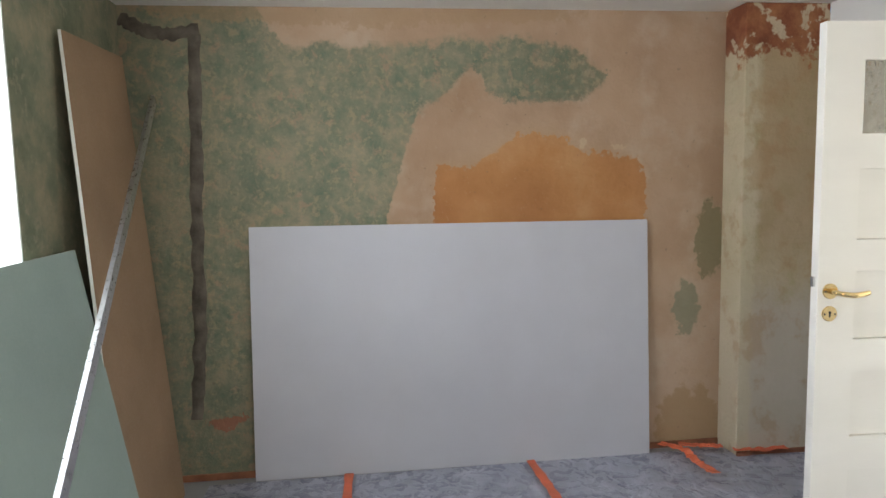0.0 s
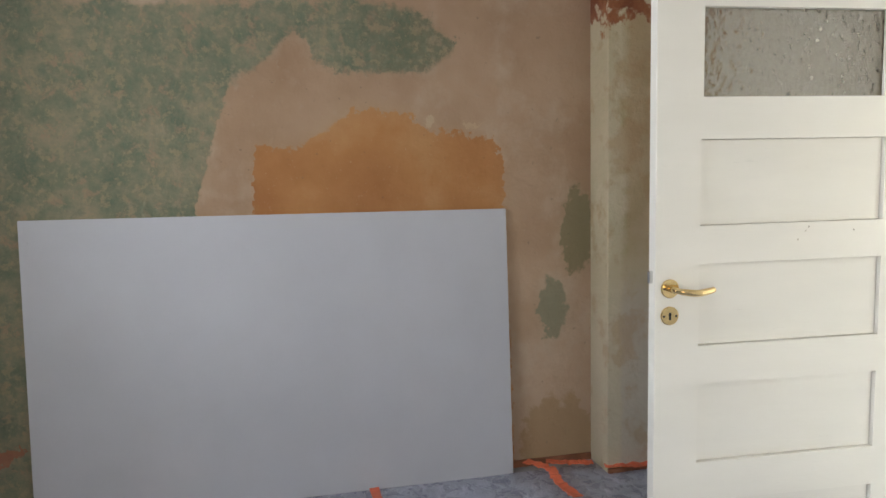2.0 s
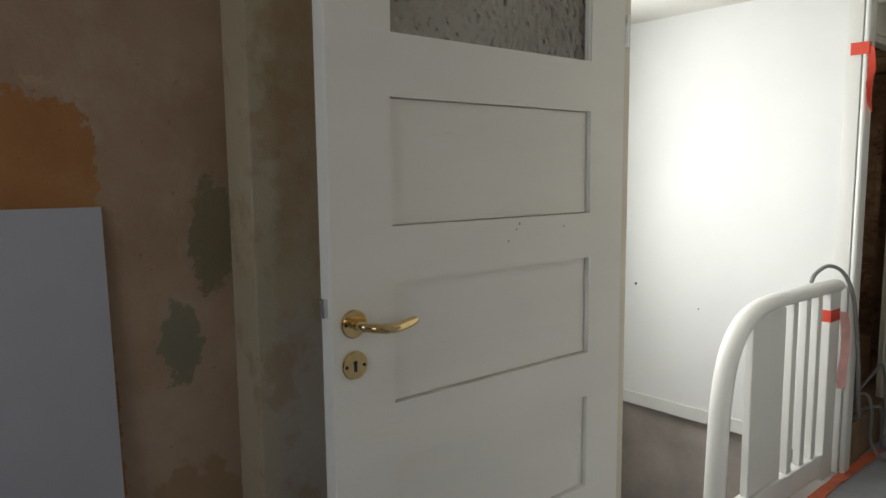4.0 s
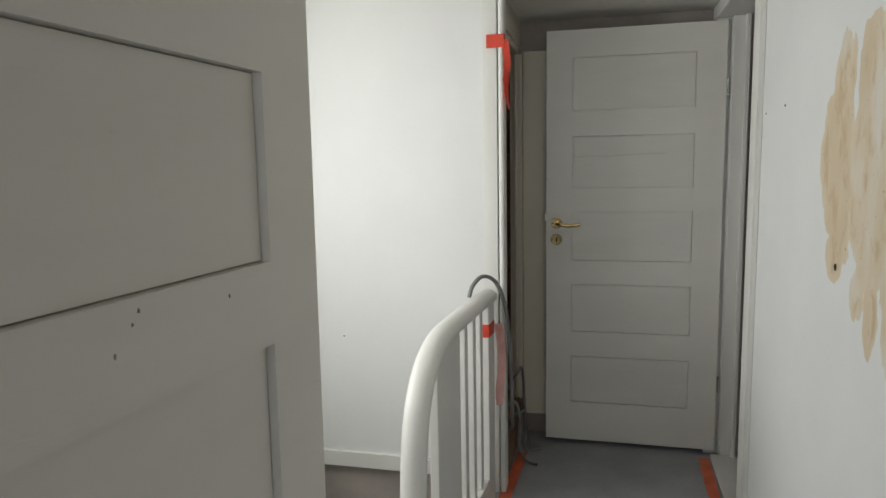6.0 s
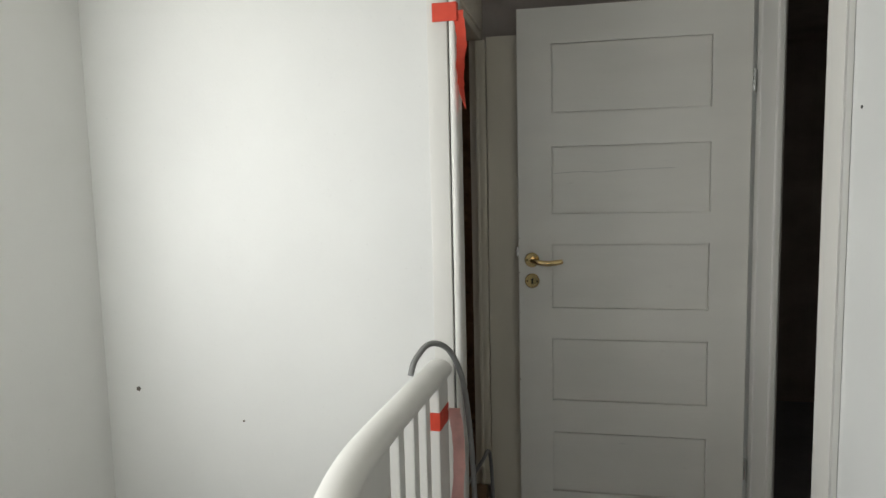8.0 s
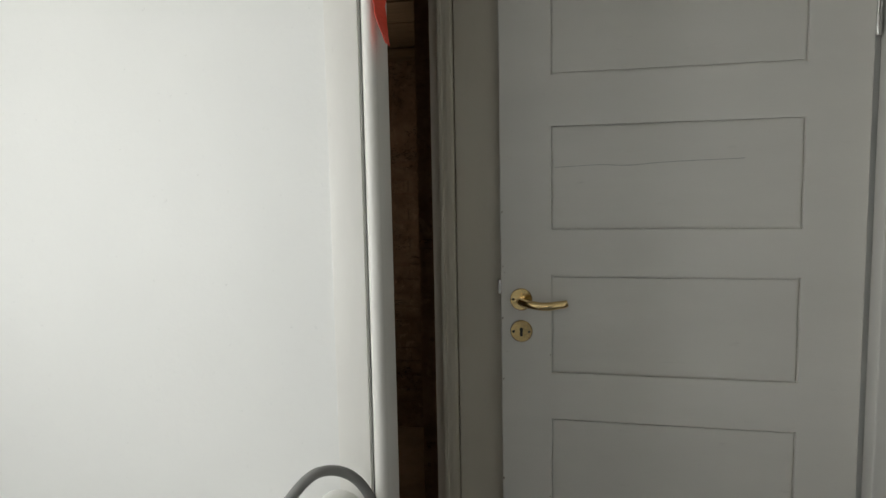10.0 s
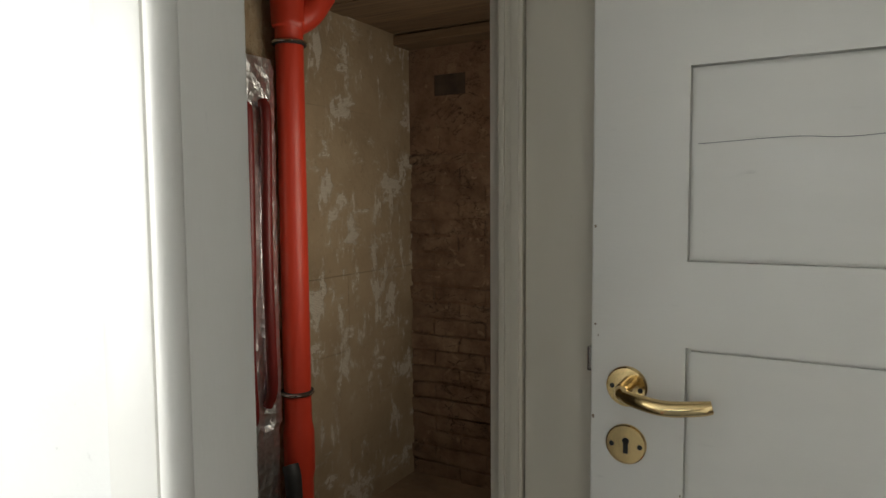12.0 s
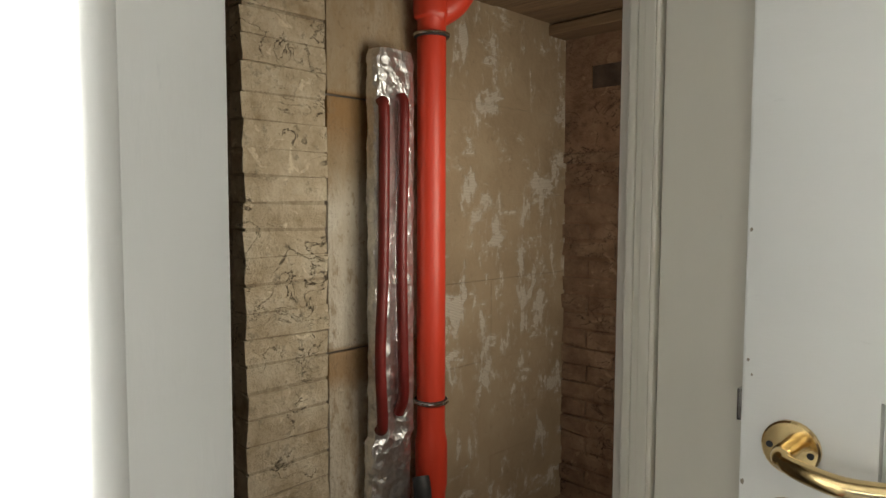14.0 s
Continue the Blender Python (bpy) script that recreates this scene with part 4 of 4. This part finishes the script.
# ---------------- back room ----------------


def brick_run(parent, material, along, a0, a1, face, depth, z0, z1, length, course, seed, normal, gap=0.010, jit=0.0055, proud=0.006):
    """Courses of single bricks as parts; along is 'x' or 'y'."""
    rng, z, row = random.Random(seed), z0, 0
    while z < z1 - 0.02:
        a = a0 - (length / 2 if row % 2 and length < a1 - a0 else 0)
        while a < a1 - 0.01:
            p, q = max(a, a0), min(a + length - gap + 0.001, a1)
            if q - p > 0.03:
                out = rng.uniform(-proud, proud) * normal
                zt = min(z + course - gap, z1)
                lo, hi = sorted((face + out, face - depth * normal))
                bm = bmesh.new()
                if along == "y":
                    add_box(bm, (lo, p, z), (hi, q, zt), jit, rng)
                else:
                    add_box(bm, (p, lo, z), (q, hi, zt), jit, rng)
                part("brick", bm, material, parent)
            a += length
        z += course
        row += 1


# pipe wall: brick pier, old board strip, block faces
structure("pier_mortar", boxes(((BX - 0.30, 3.216, BF), (BX - 0.0045, 3.452, 2.10))), M_lime_mortar, "limewashed mortar bed")
pier = tagged(new("brick_pier"), "limewashed old brick pier", "brick pier", kind="structure")
brick_run(pier, M_brick_lime, "y", 3.211, 3.456, BX, 0.06, BF, 2.10, 0.30, 0.0685, 21, 1, 0.0050, 0.0038, 0.0022)
for z0, z1 in ((BF, 0.954), (0.960, 1.662), (1.668, 2.10)):
    structure("old_board", boxes(((BX - 0.02, 3.464, z0), (BX - 0.006, 3.90, z1)), bevel=0.003), M_strip)
blocks = tagged(new("block_wall"), "block wall with leftovers of tile adhesive", "block wall", kind="structure")
rb = random.Random(8)
for z0, z1 in ((BF, 0.485), (0.485, 0.83), (0.83, 1.11), (1.11, 1.405), (1.405, 1.705), (1.705, 2.10)):
    cuts = [3.80, 4.145, BY + 0.01] if z1 < 1.2 else [3.80, BY + 0.01]
    for y0, y1 in zip(cuts, cuts[1:]):
        o = rb.uniform(0, 0.0025)
        bm = bmesh.new()
        add_box(bm, (BX - 0.02, y0 + 0.0003, z0 + 0.0003), (BX + o, y1 - 0.0003, z1 - 0.0003), 0.0010, rb)
        part("block", bm, M_adhesive, blocks)

# end wall: brick below, plaster above with a ledge and a flue hole
endwall = tagged(new("brick_end_wall"), "dirty brown brick wall", "brick wall", kind="structure")
brick_run(endwall, M_brick_brown, "x", BX + 0.002, -0.76, BY, 0.05, BF, 1.52, 0.235, 0.0685, 33, -1)
structure("end_wall_plaster", boxes(((BX + 0.002, BY - 0.004, 1.567), (-1.600, BY + 0.004, 2.03)), ((-1.600, BY - 0.004, 1.567), (-1.455, BY + 0.004, 1.80)), ((-1.600, BY - 0.004, 1.885), (-1.455, BY + 0.004, 2.03)), ((-1.455, BY - 0.004, 1.567), (-0.76, BY + 0.004, 2.03))), M_back_plaster)
# thin dark plate in the shallow opening; its colour stands for the hole's darkness
structure("flue_hole", boxes(((-1.599, BY - 0.0005, 1.801), (-1.456, BY + 0.0038, 1.884))), M_sooty_hole, "dark sooty plate standing in for the flue hole")
structure("end_wall_ledge", boxes(((BX + 0.002, BY - 0.012, 1.528), (-0.76, BY + 0.004, 1.565)), bevel=0.004), M_brick_brown)

# red soil pipe with clamps
pipe = group_of("drain_pipe", "red wrapped vertical drain pipe held by clamps", "pipe")
PX, PYc = -1.650, 3.784
body = smooth_path([(PX, PYc + 0.004, BF), (PX, PYc + 0.004, 0.45), (PX, PYc + 0.002, 0.62), (PX, PYc, 0.80), (PX, PYc, 1.3), (PX, PYc, 1.86), (PX, PYc - 0.002, 1.93), (PX, PYc - 0.01, 2.04)], 5)
rad = [0.0430 + (0.006 if 0.50 < p.z < 0.66 else 0) + 0.002 * noise.noise(Vector((0, 0, p.z * 14))) + (0.009 if p.z > 1.92 else 0) for p in body]
part("pipe_run", tube(bmesh.new(), body, rad, 24), M_red_pipe, pipe, "", True)
part("branch", tube(bmesh.new(), smooth_path([(PX, PYc + 0.02, 1.93), (PX + 0.03, PYc + 0.06, 1.965), (PX + 0.05, PYc + 0.10, 2.03)], 5), 0.045, 18), M_red_pipe, pipe, "", True)
for z in (1.862, 0.775):
    ring = [(PX + 0.0465 * math.cos(a), PYc + 0.0465 * math.sin(a), z) for a in (2 * math.pi * j / 28 for j in range(29))]
    cl = part("clamp", tube(bmesh.new(), ring, 0.0075, 8), M_black, pipe, "rubber lined steel pipe clamp", True)
    ring = [(PX + 0.0515 * math.cos(a), PYc + 0.0515 * math.sin(a), z + 0.001) for a in (2 * math.pi * j / 28 for j in range(29))]
    part("band", tube(bmesh.new(), ring, 0.0045, 8), M_chrome, cl, "", True)


def foil_wrap():
    """Foil wrapped pipe bundle, crumpled."""
    bm, nz, na = bmesh.new(), 110, 40
    rings = []
    for i in range(nz + 1):
        z = BF + (1.800 - BF) * i / nz
        k = i / nz
        half = 0.073 * (1 + 0.04 * noise.noise(Vector((0, 0, z * 9)))) * (1.0 if z < 1.77 else max(0.86, 1 - (z - 1.77) * 5))
        row = []
        for j in range(na):
            a = 2 * math.pi * j / na
            c, s = math.cos(a), math.sin(a)
            y = half * math.copysign(abs(c) ** 0.45, c)
            x = 0.032 * math.copysign(abs(s) ** 0.55, s)
            groove = 0.012 * math.exp(-(y / 0.012) ** 2) * (1 if s > 0 and 0.7 < z < 1.66 else 0)
            d = 0.0055 * noise.noise(Vector((c * 4, s * 4, z * 26))) + 0.003 * noise.noise(Vector((c * 9, s * 9, z * 60)))
            row.append(bm.verts.new((-1.680 + x * (1 + d * 9) - groove, 3.650 + y + d * c - 0.018 * (1 - k) * (z < 0.7), z)))
        rings.append(row)
    for r0, r1 in zip(rings, rings[1:]):
        for j in range(na):
            bm.faces.new((r0[j], r0[(j + 1) % na], r1[(j + 1) % na], r1[j]))
    bm.faces.new(rings[-1])
    bm.faces.new(rings[0][::-1])
    return bm


fw = group_of("insulated_pipes", "foil wrapped insulation with two dark red pipes", "pipes")
part("foil_sleeve", foil_wrap(), M_foil, fw, "crumpled aluminium foil sleeve")
part("conduit_run", tube(bmesh.new(), smooth_path([(-1.645, 3.586, 1.655), (-1.630, 3.584, 1.60), (-1.624, 3.574, 1.2), (-1.624, 3.563, 0.95), (-1.628, 3.574, 0.76), (-1.650, 3.582, 0.730)], 8), 0.0158, 14), M_dark_red, fw, "dark red plastic pipe", True)
part("conduit_run", tube(bmesh.new(), smooth_path([(-1.645, 3.658, 1.675), (-1.630, 3.656, 1.61), (-1.622, 3.640, 1.25), (-1.622, 3.645, 0.95), (-1.628, 3.652, 0.82), (-1.650, 3.652, 0.765)], 8), 0.0158, 14), M_dark_red, fw, "dark red plastic pipe", True)
bm = tube(bmesh.new(), smooth_path([(-1.635, 3.732, 0.30), (-1.612, 3.716, 0.42), (-1.612, 3.714, 0.52), (-1.63, 3.722, 0.56)], 6), 0.026, 14)
thing("rubber_elbow", bm, M_black, "black rubber elbow beside the red pipe", "pipe", True)

# marks on the white walls
# holes are flat black discs; the darkness inside is only their colour
thing("wall_hole", disc(bmesh.new(), (0, 0, 0), 0.008, 0.001, sides=7), M_black, "dark hole in the scraped patch of the wall", "wall hole").matrix_world = pose(HX - 0.0006, 1.326, 1.193, 0, 25, -90)
for y, z in ((2.037, 1.561), (1.808, 1.567)):
    thing("nail_hole", disc(bmesh.new(), (0, 0, 0), 0.0035, 0.0015, sides=8), M_black, "small dark nail hole in the white wall", "nail hole").matrix_world = pose(HX - 0.0005, y, z, 0, 0, -90)
for x, z, r in ((-1.715, 0.760, 0.009), (-1.335, 0.667, 0.004)):
    thing("wall_chip", disc(bmesh.new(), (0, 0, 0), r, 0.002, sides=5), M_dark_plaster, "small dark chip in the white wall", "wall chip").matrix_world = pose(x, WY - 0.0004, z)
